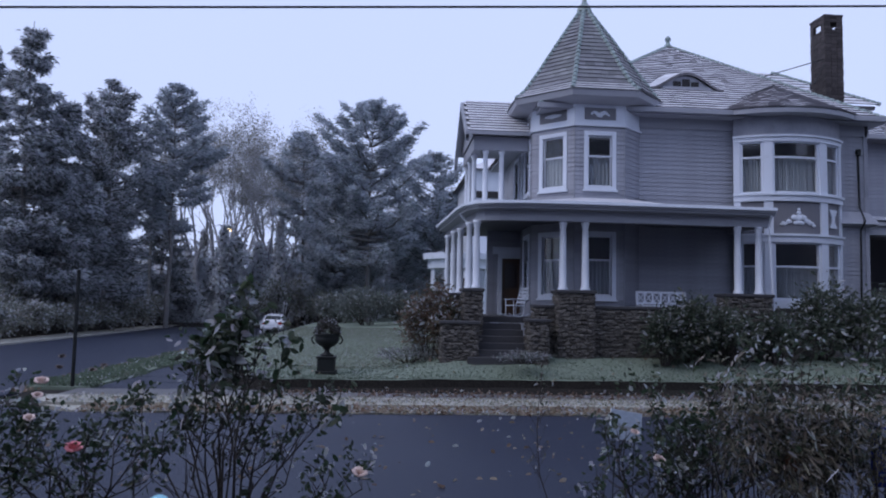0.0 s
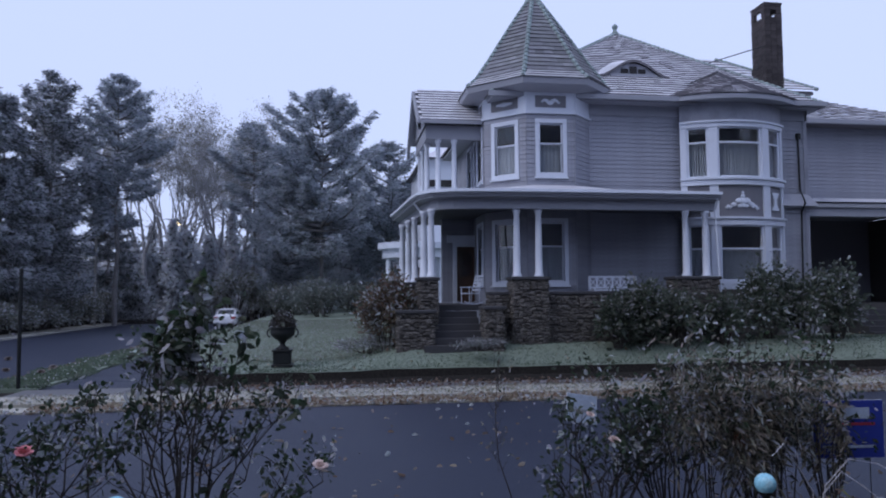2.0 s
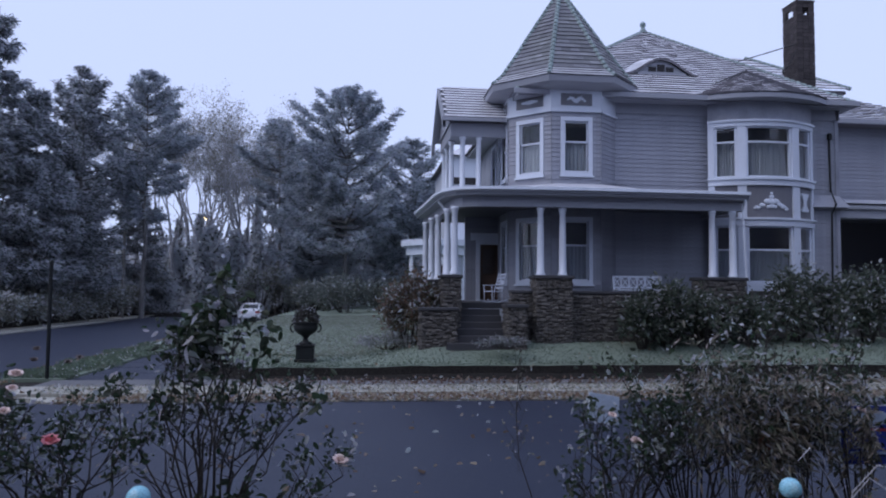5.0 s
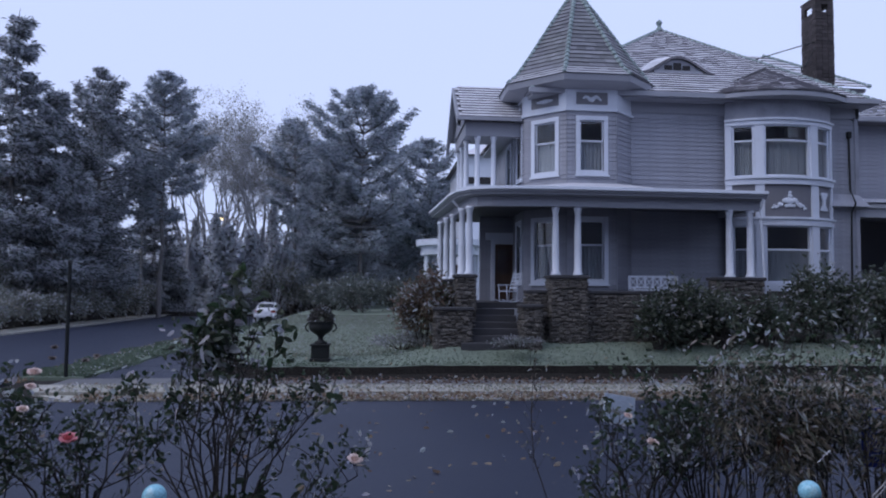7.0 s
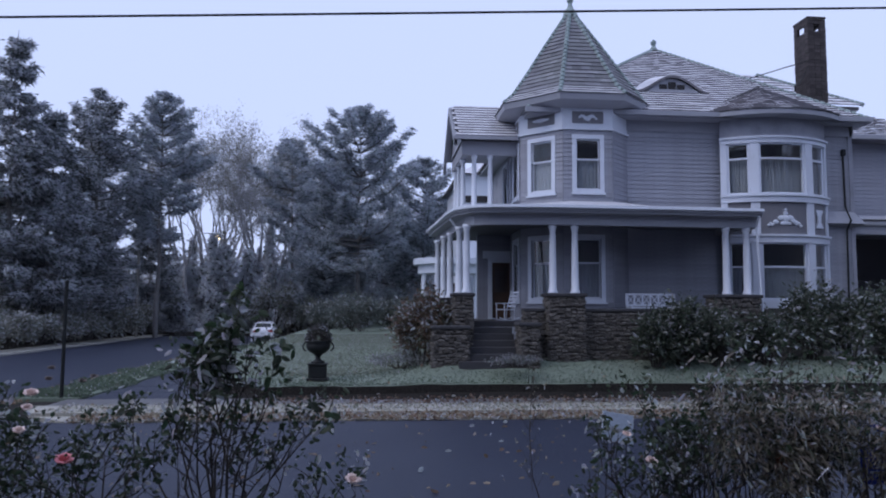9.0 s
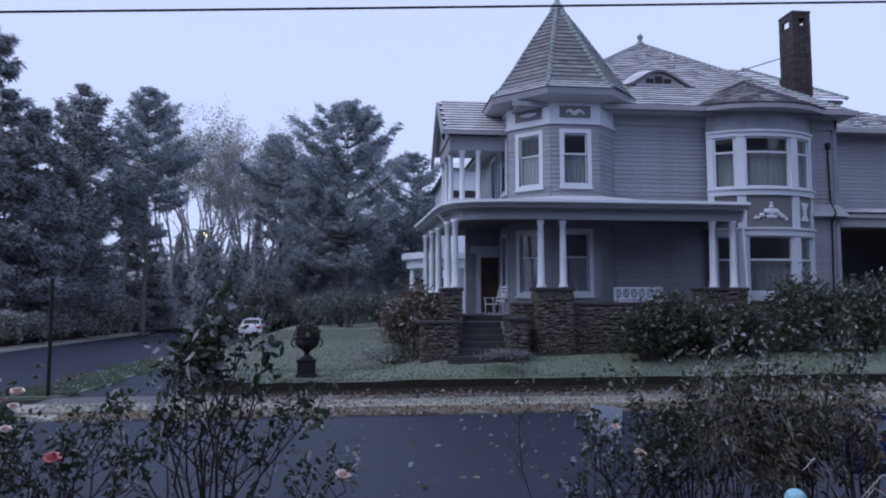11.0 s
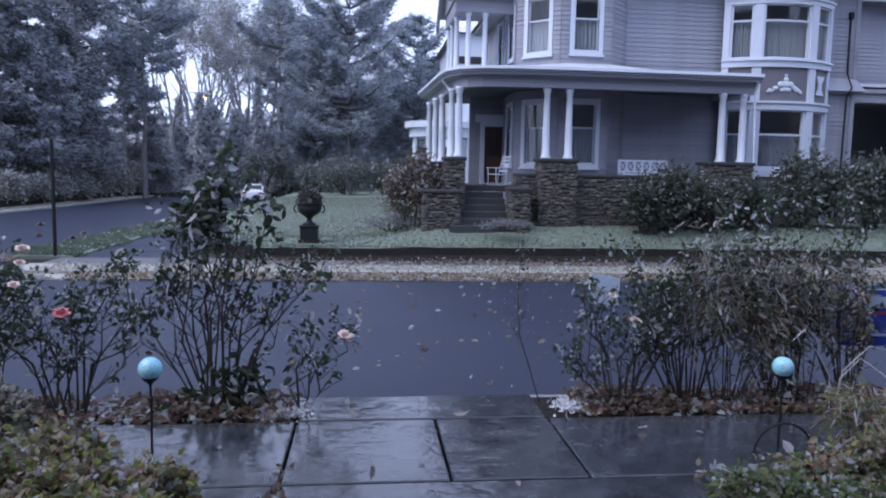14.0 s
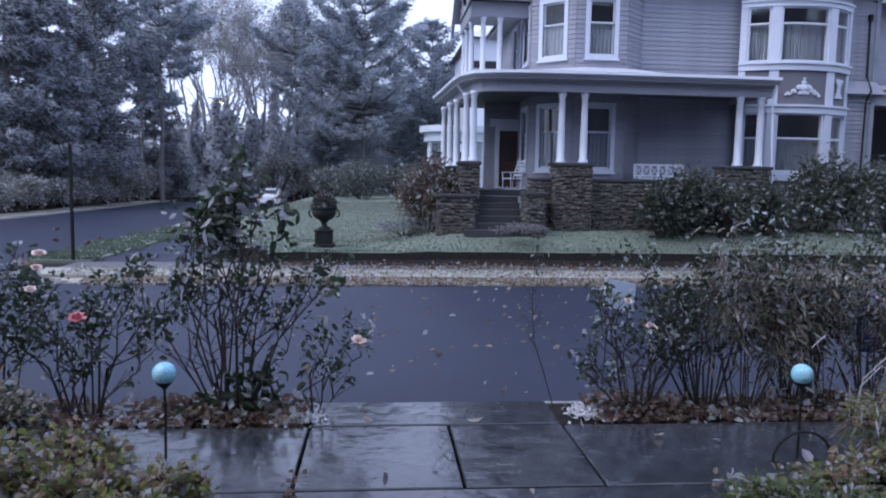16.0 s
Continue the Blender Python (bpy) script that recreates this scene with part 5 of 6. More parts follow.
# ---- rose bushes in the planting strip ----
PETAL = {"pink": material("pink_petal", (0.72, 0.27, 0.30), 0.6, vary=0.12, scale=20, fine=60, bump=0.05),
         "peach": material("peach_petal", (0.78, 0.63, 0.58), 0.6, vary=0.12, scale=20, fine=60, bump=0.05),
         "dry": material("dried_bloom", (0.20, 0.17, 0.16), 0.9, vary=0.3, scale=20, fine=60, bump=0.2)}


def rose(parent, at, r, tone, seed):
    """An open rose: rings of cupped petals."""
    rng = np.random.default_rng(seed)
    bm = bmesh.new()
    for ring, (m, rr, hh, open_) in enumerate([(3, 0.35, 0.75, 0.1), (4, 0.62, 0.7, 0.35), (6, 0.95, 0.5, 0.75)]):
        for k in range(m):
            a = 2 * math.pi * (k + 0.5 * ring) / m + rng.uniform(-0.2, 0.2)
            M = Matrix.Translation(at) @ pose(0, 0, 0, 20, 10, 0) @ Matrix.Rotation(a, 4, "Z")
            w = rr * r * 1.15
            rows = []
            for i in range(4):
                u = i / 3
                rows.append([bm.verts.new(M @ Vector((r * (0.1 + rr * open_ * u + 0.12 * (j / 2) ** 2 * -1), w * j / 2 * (0.5 + 0.9 * u * (1.3 - u)), r * hh * u * (1.2 if u < 1 else 1.0) - 0.3 * r + r * 0.05 * rng.normal()))) for j in (-2, -1, 0, 1, 2)])
            for a_, c_ in zip(rows, rows[1:]):
                for j in range(4):
                    bm.faces.new((a_[j], a_[j + 1], c_[j + 1], c_[j]))
    return part("rose", bm, PETAL[tone], parent, {"pink": "open pink rose", "peach": "pale peach rose", "dry": "dried seed head"}[tone], True)


def rose_bush(label, at, canes, seed, mat=ROSELEAF, leaves=9, size=0.066, twig=2, group="rose bushes"):
    """canes: (x, y, top) ends relative to the foot."""
    rng = np.random.default_rng(seed)
    t = thing("rose_bush", label, "rose bush", group, at)
    bm = bmesh.new()
    cen, way = [], []

    def leaflets(p, d, n):
        for _ in range(n):
            q = np.array(p) + rng.normal(size=3) * 0.05
            w = np.array(d) * 0.4 + rng.normal(size=3) * 0.7
            for s in (-0.6, 0.0, 0.6):
                cen.append(q + 0.02 * rng.normal(size=3) + s * 0.03)
                way.append(w + rng.normal(size=3) * 0.45)

    for x, y, z in canes:
        e = np.array([x, y, z])
        b = np.array([0.18 * x + 0.03 * rng.normal(), 0.18 * y + 0.03 * rng.normal(), -0.04])
        m1 = b * 0.62 + e * 0.38 + rng.normal(size=3) * 0.09 + np.array([-0.12 * x, 0, 0.06 * z])
        m2 = b * 0.28 + e * 0.72 + rng.normal(size=3) * 0.09
        pts = [b, m1, m2, e]
        tube(bm, pts, [0.014, 0.010, 0.007, 0.003], 5)
        for k in range(int(5 + 4.5 * z)):
            s = rng.uniform(0.25, 1.0)
            i = min(int(s * 3), 2)
            p = pts[i] + (pts[i + 1] - pts[i]) * (s * 3 - i)
            d = np.array([rng.normal(), rng.normal() * 0.6, 0.5 + rng.random()])
            d /= np.linalg.norm(d)
            L = rng.uniform(0.12, 0.42) * (1.15 - 0.4 * s)
            q = p + d * L
            tube(bm, [p, (p + q) / 2 + rng.normal(size=3) * 0.015, q], [0.006, 0.004, 0.0025], 4)
            if s > 0.45:
                leaflets(p + d * L * 0.6, d, max(1, int(leaves * 0.35)))
                leaflets(q, d, max(1, int(leaves * 0.45)))
    part("cane", bm, STEM, t)
    c = np.array(cen)
    leaf_mesh("foliage", c, np.array(way), size, size * 0.6, mat, t, rng=rng, near=True)
    return t


def fan(n, x0, x1, z0, z1, seed, dy=0.3):
    q = random.Random(seed)
    return [(q.uniform(x0, x1), q.uniform(-dy, dy), q.uniform(z0, z1)) for _ in range(n)]


TALL = [(-0.62, 0.1, 1.2), (-0.5, -0.1, 1.42), (-0.42, 0.1, 1.55), (-0.3, 0.0, 1.8), (-0.34, 0.1, 1.92), (-0.2, -0.1, 1.95), (-0.08, 0.1, 2.05),
        (0.02, 0, 2.1), (0.14, 0.0, 2.45), (0.2, 0.1, 2.1), (0.33, -0.1, 1.75), (0.42, 0.0, 2.08), (0.5, 0.1, 1.95), (0.46, -0.1, 1.5),
        (0.6, 0.1, 1.45), (0.72, 0.0, 1.35), (0.85, 0.1, 1.42), (1.0, 0.0, 1.38), (0.66, -0.15, 1.1), (-0.45, 0.2, 1.1), (0.2, 0.2, 1.5), (-0.12, 0.2, 1.4)]
tall = rose_bush("tall leafy rose bush with dark canes", (-1.42, 7.0, 0.1), TALL, 301, leaves=4)
rng = np.random.default_rng(3)


def leaf_clump(x, z, sx, sz, n):
    return np.array([x, 0, z]) + rng.normal(size=(n, 3)) * [sx, 0.1, sz]


cl = np.concatenate([leaf_clump(-0.24, 1.9, 0.1, 0.09, 60), leaf_clump(-0.1, 2.0, 0.1, 0.1, 70), leaf_clump(-0.14, 1.72, 0.1, 0.12, 60), leaf_clump(0.08, 2.12, 0.08, 0.08, 40),
                     leaf_clump(0.14, 2.4, 0.05, 0.09, 22), leaf_clump(0.5, 1.98, 0.05, 0.09, 18), leaf_clump(0.54, 1.82, 0.06, 0.06, 12), leaf_clump(0.95, 1.32, 0.1, 0.06, 24),
                     leaf_clump(-0.45, 1.3, 0.1, 0.1, 22), leaf_clump(0.22, 0.3, 0.16, 0.12, 130), leaf_clump(0.0, 0.12, 0.2, 0.06, 70)])
leaf_mesh("foliage", cl, rng.normal(size=(len(cl), 3)), 0.115, 0.075, ROSELEAF, tall, rng=rng, near=True)
low = rose_bush("low rose shoots with one pale bloom", (-0.68, 6.98, 0.1), [(0.46, 0, 0.72), (0.35, 0.05, 0.62), (0.2, 0, 0.5), (0.1, 0.05, 0.75)], 302, leaves=6)
rose(low, (0.49, -0.12, 0.77), 0.072, "peach", 1)
left = rose_bush("straggling rose bush with a pink bloom", (-2.75, 7.0, 0.1), fan(14, -0.95, 0.8, 0.7, 1.45, 13), 303, leaves=6)
rose(left, (0.07, -0.32, 1.02), 0.075, "pink", 2)
rose(left, (-0.33, -0.3, 1.27), 0.05, "peach", 3)
far_l = rose_bush("straggling rose bush with pale blooms", (-3.7, 7.05, 0.1), fan(11, -0.8, 0.75, 0.8, 1.6, 14), 304, leaves=6)
rose(far_l, (0.66, -0.25, 1.58), 0.06, "peach", 4)
rose(far_l, (0.52, 0.0, 1.42), 0.05, "peach", 5)
for k, (x, z) in enumerate([(0.72, 1.78), (0.7, 1.68), (1.0, 1.66), (1.1, 1.7)]):
    rose(far_l, (x, 0, z), 0.035, "dry", 10 + k)
rose_bush("straggling thin rose bush", (-4.9, 7.0, 0.1), fan(10, -0.8, 0.8, 0.8, 1.5, 24), 314, leaves=5)
rr = rose_bush("leafy rose bush with a pale pink bloom", (2.55, 7.0, 0.15), fan(16, -0.6, 0.65, 0.55, 1.15, 15), 305, leaves=5)
rose(rr, (0.02, -0.36, 0.9), 0.06, "peach", 6)
rose(rr, (-0.12, -0.1, 1.1), 0.045, "peach", 7)
rose_bush("dense rose bush with rimed leaves", (3.3, 7.05, 0.15), fan(15, -0.8, 0.8, 0.9, 1.75, 16), 306, leaves=5)
rose_bush("tall rose bush with dark green tops", (4.35, 7.15, 0.15), fan(14, -0.8, 0.7, 1.0, 1.95, 17), 307, leaves=5)
r5 = rose_bush("rose bush with fading pink blooms", (5.2, 7.3, 0.15), fan(8, -0.7, 0.7, 0.7, 1.5, 18), 308, leaves=6)
rose(r5, (-0.05, -0.25, 1.1), 0.05, "peach", 8)
shrub("dry_bush", "withered bush with pale curled leaves", (3.7, 7.0, 0.12), (0.75, 0.3, 1.55), 2500, 0.10, 0.024, DRYLEAF, 309, 14, "withered bushes", up=-0.5, stem_r=0.008)
shrub("dry_bush", "withered bush with pale curled leaves", (4.5, 6.95, 0.12), (0.6, 0.3, 1.5), 1500, 0.10, 0.024, DRYLEAF, 310, 12, "withered bushes", up=-0.5, stem_r=0.008)
shrub("dry_bush", "withered bush with pale curled leaves", (5.0, 6.92, 0.12), (0.35, 0.2, 1.35), 800, 0.085, 0.028, DRYLEAF, 311, 9, "withered bushes", up=-0.5, stem_r=0.008)
# lone thin stem
bm = bmesh.new()
rg = np.random.default_rng(8)
st = thing("sapling", "thin leafless weed stem at the walk's edge", "plant", at=(1.82, 7.25, 0.07))
tube(bm, [(0, 0, -0.05), (-0.12, 0, 0.35), (-0.24, 0, 0.7), (-0.27, 0, 1.15), (-0.24, 0, 1.65)], [0.008, 0.007, 0.006, 0.005, 0.002], 5)
cc, ww = [], []
for k in range(26):
    z = 0.5 + 1.1 * rg.random()
    x = -0.25 + 0.02 * rg.normal()
    e = (x + rg.normal() * 0.1, rg.normal() * 0.06, z + 0.12 + 0.1 * rg.random())
    tube(bm, [(x, 0, z), e], [0.003, 0.0015], 4)
    cc += [e] * 3
    ww += [rg.normal(size=3) for _ in range(3)]
part("stem", bm, STEM, st)
leaf_mesh("seed_head", np.array(cc), np.array(ww), 0.045, 0.018, DRYLEAF, st, rng=rg)["kind"] = "stuff"

# ---- leaf litter (uncountable) ----
def litter(name, label, n, xr, yr, zf, size, mat, seed, lift=0.02, flat=0.25):
    g = np.random.default_rng(seed)
    x, y = g.uniform(*xr, n), g.uniform(*yr, n)
    z = np.array([zf(a, c) for a, c in zip(x, y)]) + np.abs(g.normal(size=n)) * lift + 0.006
    w = g.normal(size=(n, 3))
    w[:, 2] *= flat
    ob = leaf_mesh(name, np.stack([x, y, z], 1), w, size, size * 0.65, mat, rng=g, droop=0.0, near=yr[0] < 8)
    return tagged(ob, label, "leaves", "", "stuff")


def heap(x, y):
    return 0.08 + 0.14 * max(0, 1 - abs(y - 7.05) / 0.4) * (0.6 + 0.4 * math.sin(x * 3))


litter("leaf_litter", "brown wet leaves heaped under the roses", 3200, (2.1, 6.2), (6.68, 7.42), heap, 0.075, LITTER, 1, 0.03, 0.5)
litter("leaf_litter", "brown wet leaves under the rose bush", 1200, (-2.1, -0.72), (6.68, 7.42), heap, 0.09, LITTER, 2, 0.03, 0.5)
litter("leaf_litter", "brown wet leaves along the planting strip", 1500, (-6, -2.1), (6.7, 7.42), heap, 0.09, LITTER, 3, 0.02, 0.4)
litter("gutter_leaves", "pale fallen leaves along the far gutter", 9000, (-6.5, 22), (16.15, 17.05), lambda x, y: 0.03, 0.11, GUTTER_LEAF, 4, 0.025, 0.4)
litter("verge_leaves", "scattered fallen leaves on the verge", 500, (-7.5, 22), (17.0, 18.35), lambda x, y: 0.1, 0.10, GUTTER_LEAF, 5, 0.01, 0.3)
litter("bank_leaves", "fallen leaves at the foot of the bank", 2600, (-3, 22), (18.35, 19.85), lambda x, y: 0.07, 0.10, LITTER, 6, 0.03, 0.4)
litter("lawn_leaves", "few leaves on the lawn", 260, (-3, 20), (20.1, 24), lambda x, y: lawn_z(x, y) + 0.03, 0.09, GUTTER_LEAF, 7, 0.01, 0.3)
litter("road_leaves", "single leaves on the asphalt", 420, (-8, 16), (7.6, 16.1), lambda x, y: 0.0, 0.105, GUTTER_LEAF, 8, 0.012, 0.35)
litter("walk_leaves", "single leaves on the wet slabs", 24, (-2, 4.5), (4.6, 7.3), lambda x, y: 0.105, 0.12, PALE_LEAF, 9, 0.02, 0.5)
litter("joint_leaves", "small brown leaves caught in the slab joint", 45, (-0.74, -0.56), (4.4, 5.6), lambda x, y: 0.105, 0.06, LITTER, 19, 0.012, 0.5)
frostm = material("old_snow", (0.62, 0.63, 0.66), 0.8, vary=0.15, scale=8, fine=50, bump=0.5)
for (x, y, w) in [(-2.2, 7.05, 0.55), (-0.75, 6.95, 0.22), (2.12, 7.0, 0.2), (-3.0, 7.1, 0.4)]:
    g = np.random.default_rng(int(x * 100) % 97)
    n = 1500
    c = np.stack([x + g.normal(size=n) * w * 0.45, y + g.normal(size=n) * 0.09, 0.10 + np.abs(g.normal(size=n)) * 0.02], 1)
    wv = g.normal(size=(n, 3))
    wv[:, 2] *= 0.2
    tagged(leaf_mesh("snow_patch", c, wv, 0.03, 0.03, frostm, rng=g, droop=0), "crusty patch of old snow on the strip", "snow", "", "stuff")
# turf blades on the nearest lawn and verge
g = np.random.default_rng(21)
n = 30000
x, y = g.uniform(-5, 21, n), 19.95 + 3.2 * g.random(n) ** 1.4
k = x > np.array([lawn_edge(v) for v in y])
x, y = x[k], y[k]
z = np.array([lawn_z(a, c) for a, c in zip(x, y)])
w = g.normal(size=(len(x), 3)) * 0.45
w[:, 2] = 1
BLADE = leafy("grass_blades", [(0.12, 0.165, 0.112), (0.14, 0.185, 0.13), (0.165, 0.205, 0.165)], 0.03, 0.8)
SIDE_BLADE = leafy("frosted_blades", [(0.21, 0.245, 0.18), (0.25, 0.28, 0.21), (0.29, 0.30, 0.24)], 0.12, 0.8)
tagged(leaf_mesh("grass", np.stack([x, y, z], 1), w, 0.05, 0.022, BLADE, rng=g), "short frosted lawn grass", "grass", "", "stuff")
n = 60000
y = 22.5 + 24 * g.random(n) ** 1.2
x = g.uniform(-5.2, 2.2, n)
z = np.array([lawn_z(a, c) for a, c in zip(x, y)])
w = g.normal(size=(n, 3)) * 0.5
w[:, 2] = 1
tagged(leaf_mesh("grass", np.stack([x, y, z], 1), w, 0.06, 0.018, SIDE_BLADE, rng=g), "frosted grass of the side lawn", "grass", "", "stuff")
n = 9000
y = 20 + 34 * g.random(n) ** 1.3
x = -8.45 + g.uniform(-0.95, 0.95, n) + np.clip(y - 30, 0, 99) * 0.05 + 0.25 * np.sin(y * 1.7)
w = g.normal(size=(n, 3)) * 0.6
w[:, 2] = 0.8
tagged(leaf_mesh("side_grass", np.stack([x, y, np.full(n, 0.08)], 1), w, 0.14, 0.04, BLADE, rng=g), "rough grass along the side street", "grass", "", "stuff")
litter("kerb_leaves", "fallen leaves along the side street's edge", 900, (-9.5, -8.9), (19, 40), lambda x, y: 0.03, 0.12, GUTTER_LEAF, 31, 0.02, 0.3)
n = 7000
x, y = g.uniform(-7.4, 22, n), g.uniform(17.0, 18.3, n)
w = g.normal(size=(n, 3)) * 0.6
w[:, 2] = 1
PALE = leafy("pale_grass_blades", [(0.36, 0.35, 0.29), (0.42, 0.41, 0.36), (0.25, 0.26, 0.2)], 0.2, 0.8)
tagged(leaf_mesh("verge_grass", np.stack([x, y, np.full(n, 0.1)], 1), w, 0.08, 0.025, PALE, rng=g), "pale dry verge grass", "grass", "", "stuff")

# ---- front garden plants ----
bm = bmesh.new()
prism(bm, [(-9, 2.4), (-1.3, 2.4), (-1.2, 4.6), (-1.5, 5.1), (-2.1, 5.35), (-9, 5.5)], 0.0, 0.125)
prism(bm, [(2.5, 2.4), (9, 2.4), (9, 5.5), (4.2, 5.4), (3.2, 5.2), (2.6, 4.8)], 0.0, 0.125)
setting("garden_bed", bm, SOIL, "dark garden bed beside the walk", "ground")
litter("bed_leaves", "pale and brown leaves on the garden bed", 900, (2.55, 5.2), (4.0, 5.25), lambda x, y: 0.13, 0.075, GUTTER_LEAF, 51, 0.03, 0.5)
litter("bed_leaves", "pale and brown leaves on the garden bed", 900, (-4.2, -1.3), (4.0, 5.2), lambda x, y: 0.13, 0.075, LITTER, 52, 0.03, 0.5)
for k, (x, y, sx, sy, h, m) in enumerate([(-1.95, 4.75, 0.42, 0.3, 0.42, GARDEN), (-2.55, 4.9, 0.45, 0.35, 0.52, GARDEN), (-1.5, 4.5, 0.3, 0.25, 0.34, GARDEN), (-3.1, 5.2, 0.5, 0.4, 0.62, GARDEN), (-2.9, 5.7, 0.4, 0.25, 0.65, DRYLEAF), (-2.3, 4.3, 0.5, 0.3, 0.36, GARDEN), (-1.42, 4.85, 0.26, 0.2, 0.34, GARDEN), (-2.1, 5.15, 0.36, 0.22, 0.45, GARDEN), (-3.4, 4.7, 0.5, 0.3, 0.5, GARDEN), (-3.3, 6.0, 0.35, 0.25, 0.7, DRYLEAF)]):
    shrub("garden_plant", "withering leafy border plant with rimed leaves", (x, y, 0.08), (sx, sy, h), 1900, 0.07, 0.046, m, 330 + k, 20, "border plants", up=0.2, stem_r=0.006)
for k, (x, y, sx, sy, h, m) in enumerate([(2.75, 4.55, 0.35, 0.28, 0.32, BRIGHT), (3.35, 4.75, 0.42, 0.3, 0.36, GARDEN), (3.95, 4.9, 0.45, 0.3, 0.42, GARDEN), (3.1, 4.3, 0.5, 0.25, 0.3, BRIGHT), (4.3, 4.75, 0.35, 0.3, 0.4, GARDEN)]):
    shrub("garden_plant", "low green border plant with frosted leaves", (x, y, 0.08), (sx, sy, h), 2000, 0.06, 0.042, m, 340 + k, 20, "border plants", up=0.2, stem_r=0.006)

# pale frosted fern and arching frosted canes beside the globe
shrub("fern", "pale frosted fern drooping over the walk", (4.25, 5.7, 0.08), (0.33, 0.28, 0.55), 750, 0.13, 0.018, GARDEN, 360, 18, up=-0.3, stem_r=0.006)
RIME = material("rimed_cane", (0.52, 0.52, 0.55), 0.8, vary=0.35, scale=25, fine=80, bump=0.4, second=(0.12, 0.10, 0.09), amount=0.35)
fc = thing("frosted_cane", "arching bare canes white with rime", "plant", at=(4.6, 6.6, 0.08))
for k, (dx, z, h) in enumerate([(-0.6, 0.95, 0.85), (0.5, 0.5, 0.8), (0.7, 0.72, 0.95)]):
    bm = bmesh.new()
    tube(bm, [(0.03 * k, 0, -0.05), (0.1 * dx, -0.05, 0.5 * h), (0.4 * dx, -0.12, 0.78 * h), (0.75 * dx, -0.2, z * 0.98), (dx, -0.25, z - 0.12)], [0.008, 0.007, 0.0065, 0.006, 0.003], 6)
    part("cane", bm, RIME, fc)
# ---- globes on stakes ----
def globe_stake(at, h, r=0.09, hoop=False):
    t = thing("garden_globe", "blue crackled glass globe on a black iron stake", "garden globe", "garden globes", at)
    bm = bmesh.new()
    bmesh.ops.create_uvsphere(bm, u_segments=28, v_segments=18, radius=r)
    for v in bm.verts:
        v.co.z += h
    part("globe", bm, GLOBE_M, t, "pale blue crackled glass", True)
    bm = bmesh.new()
    lathe(bm, [(0.05, h - r * 1.02), (0.062, h - r * 0.9), (0.066, h - r * 0.72), (0.05, h - r * 0.74)], 18)
    lathe(bm, [(0.018, h - r * 1.35), (0.03, h - r * 1.2), (0.05, h - r * 1.0)], 14)
    part("collar", bm, IRON, t)
    bm = bmesh.new()
    tube(bm, [(0, 0, -0.05), (0.004, 0, h * 0.4), (0, 0, h - r * 1.3)], 0.011, 8)
    lathe(bm, [(0.012, h * 0.62), (0.022, h * 0.63), (0.022, h * 0.66), (0.012, h * 0.67)], 10)
    part("stake", bm, IRON, t)
    if hoop:
        bm = bmesh.new()
        tube(bm, [(0.26 * math.cos(a), -0.08, 0.26 * math.sin(a) * 1.0) for a in np.linspace(0, math.pi, 13)], 0.012, 6)
        part("hoop", bm, IRON, t, "bent black wire hoop")
    return t


globe_stake((-1.72, 5.95, 0.1), 0.71, 0.094)
globe_stake((3.55, 5.75, 0.1), 0.727, 0.088, True)

# ---- urn on the lawn ----
URN = thing("urn_planter", "black cast iron urn on a square pedestal with withered plant", "urn", at=(-1.64, 21.4, 0.40))
bm = bmesh.new()
box(bm, -0.30, 0.30, -0.30, 0.30, -0.05, 0.07, r=0.015)
box(bm, -0.25, 0.25, -0.25, 0.25, 0.07, 0.42, r=0.015)
box(bm, -0.28, 0.28, -0.28, 0.28, 0.42, 0.48, r=0.015)
part("pedestal", bm, IRON, URN)
bm = bmesh.new()
lathe(bm, [(0.20, 0.48), (0.19, 0.52), (0.09, 0.58), (0.07, 0.66), (0.12, 0.71), (0.13, 0.74), (0.22, 0.78), (0.33, 0.88), (0.36, 1.0), (0.33, 1.05), (0.38, 1.09), (0.38, 1.12), (0.30, 1.12)], 28)
part("bowl", bm, IRON, URN, "", True)
for s in (-1, 1):
    bm = bmesh.new()
    tube(bm, [(s * (0.33 + 0.11 * math.sin(a)), 0, 0.95 + 0.12 * math.cos(a) * 1.0) for a in np.linspace(0.2, math.pi - 0.1, 9)], 0.022, 7)
    part("handle", bm, IRON, URN)
g = np.random.default_rng(4)
WITHER = leafy("withered_leaves", [(0.08, 0.078, 0.075), (0.12, 0.115, 0.11), (0.16, 0.155, 0.15)], 0.12)
w = sphere_ways(g, 1700, 0.5)
w[:, 2] = np.abs(w[:, 2])
w /= np.linalg.norm(w, axis=1, keepdims=True)
leaf_mesh("withered_plant", w * 0.29 * g.uniform(0.5, 1.1, (1700, 1)) * [1.1, 1.1, 1.35] + [0, 0, 1.12], w, 0.09, 0.05, WITHER, URN, "dark withered mound of plant", rng=g)

# ---- yard signs ----
SIGN_BLUE = material("sign_blue", (0.025, 0.045, 0.30), 0.4, vary=0.05, bump=0.02)
SIGN_WHITE = material("sign_white", (0.75, 0.77, 0.8), 0.4, vary=0.05, bump=0.02)
SIGN_PALE = material("sign_pale_blue", (0.42, 0.50, 0.62), 0.4, vary=0.1, bump=0.02)
SIGN_RED = material("sign_red", (0.45, 0.05, 0.08), 0.4, vary=0.05, bump=0.02)


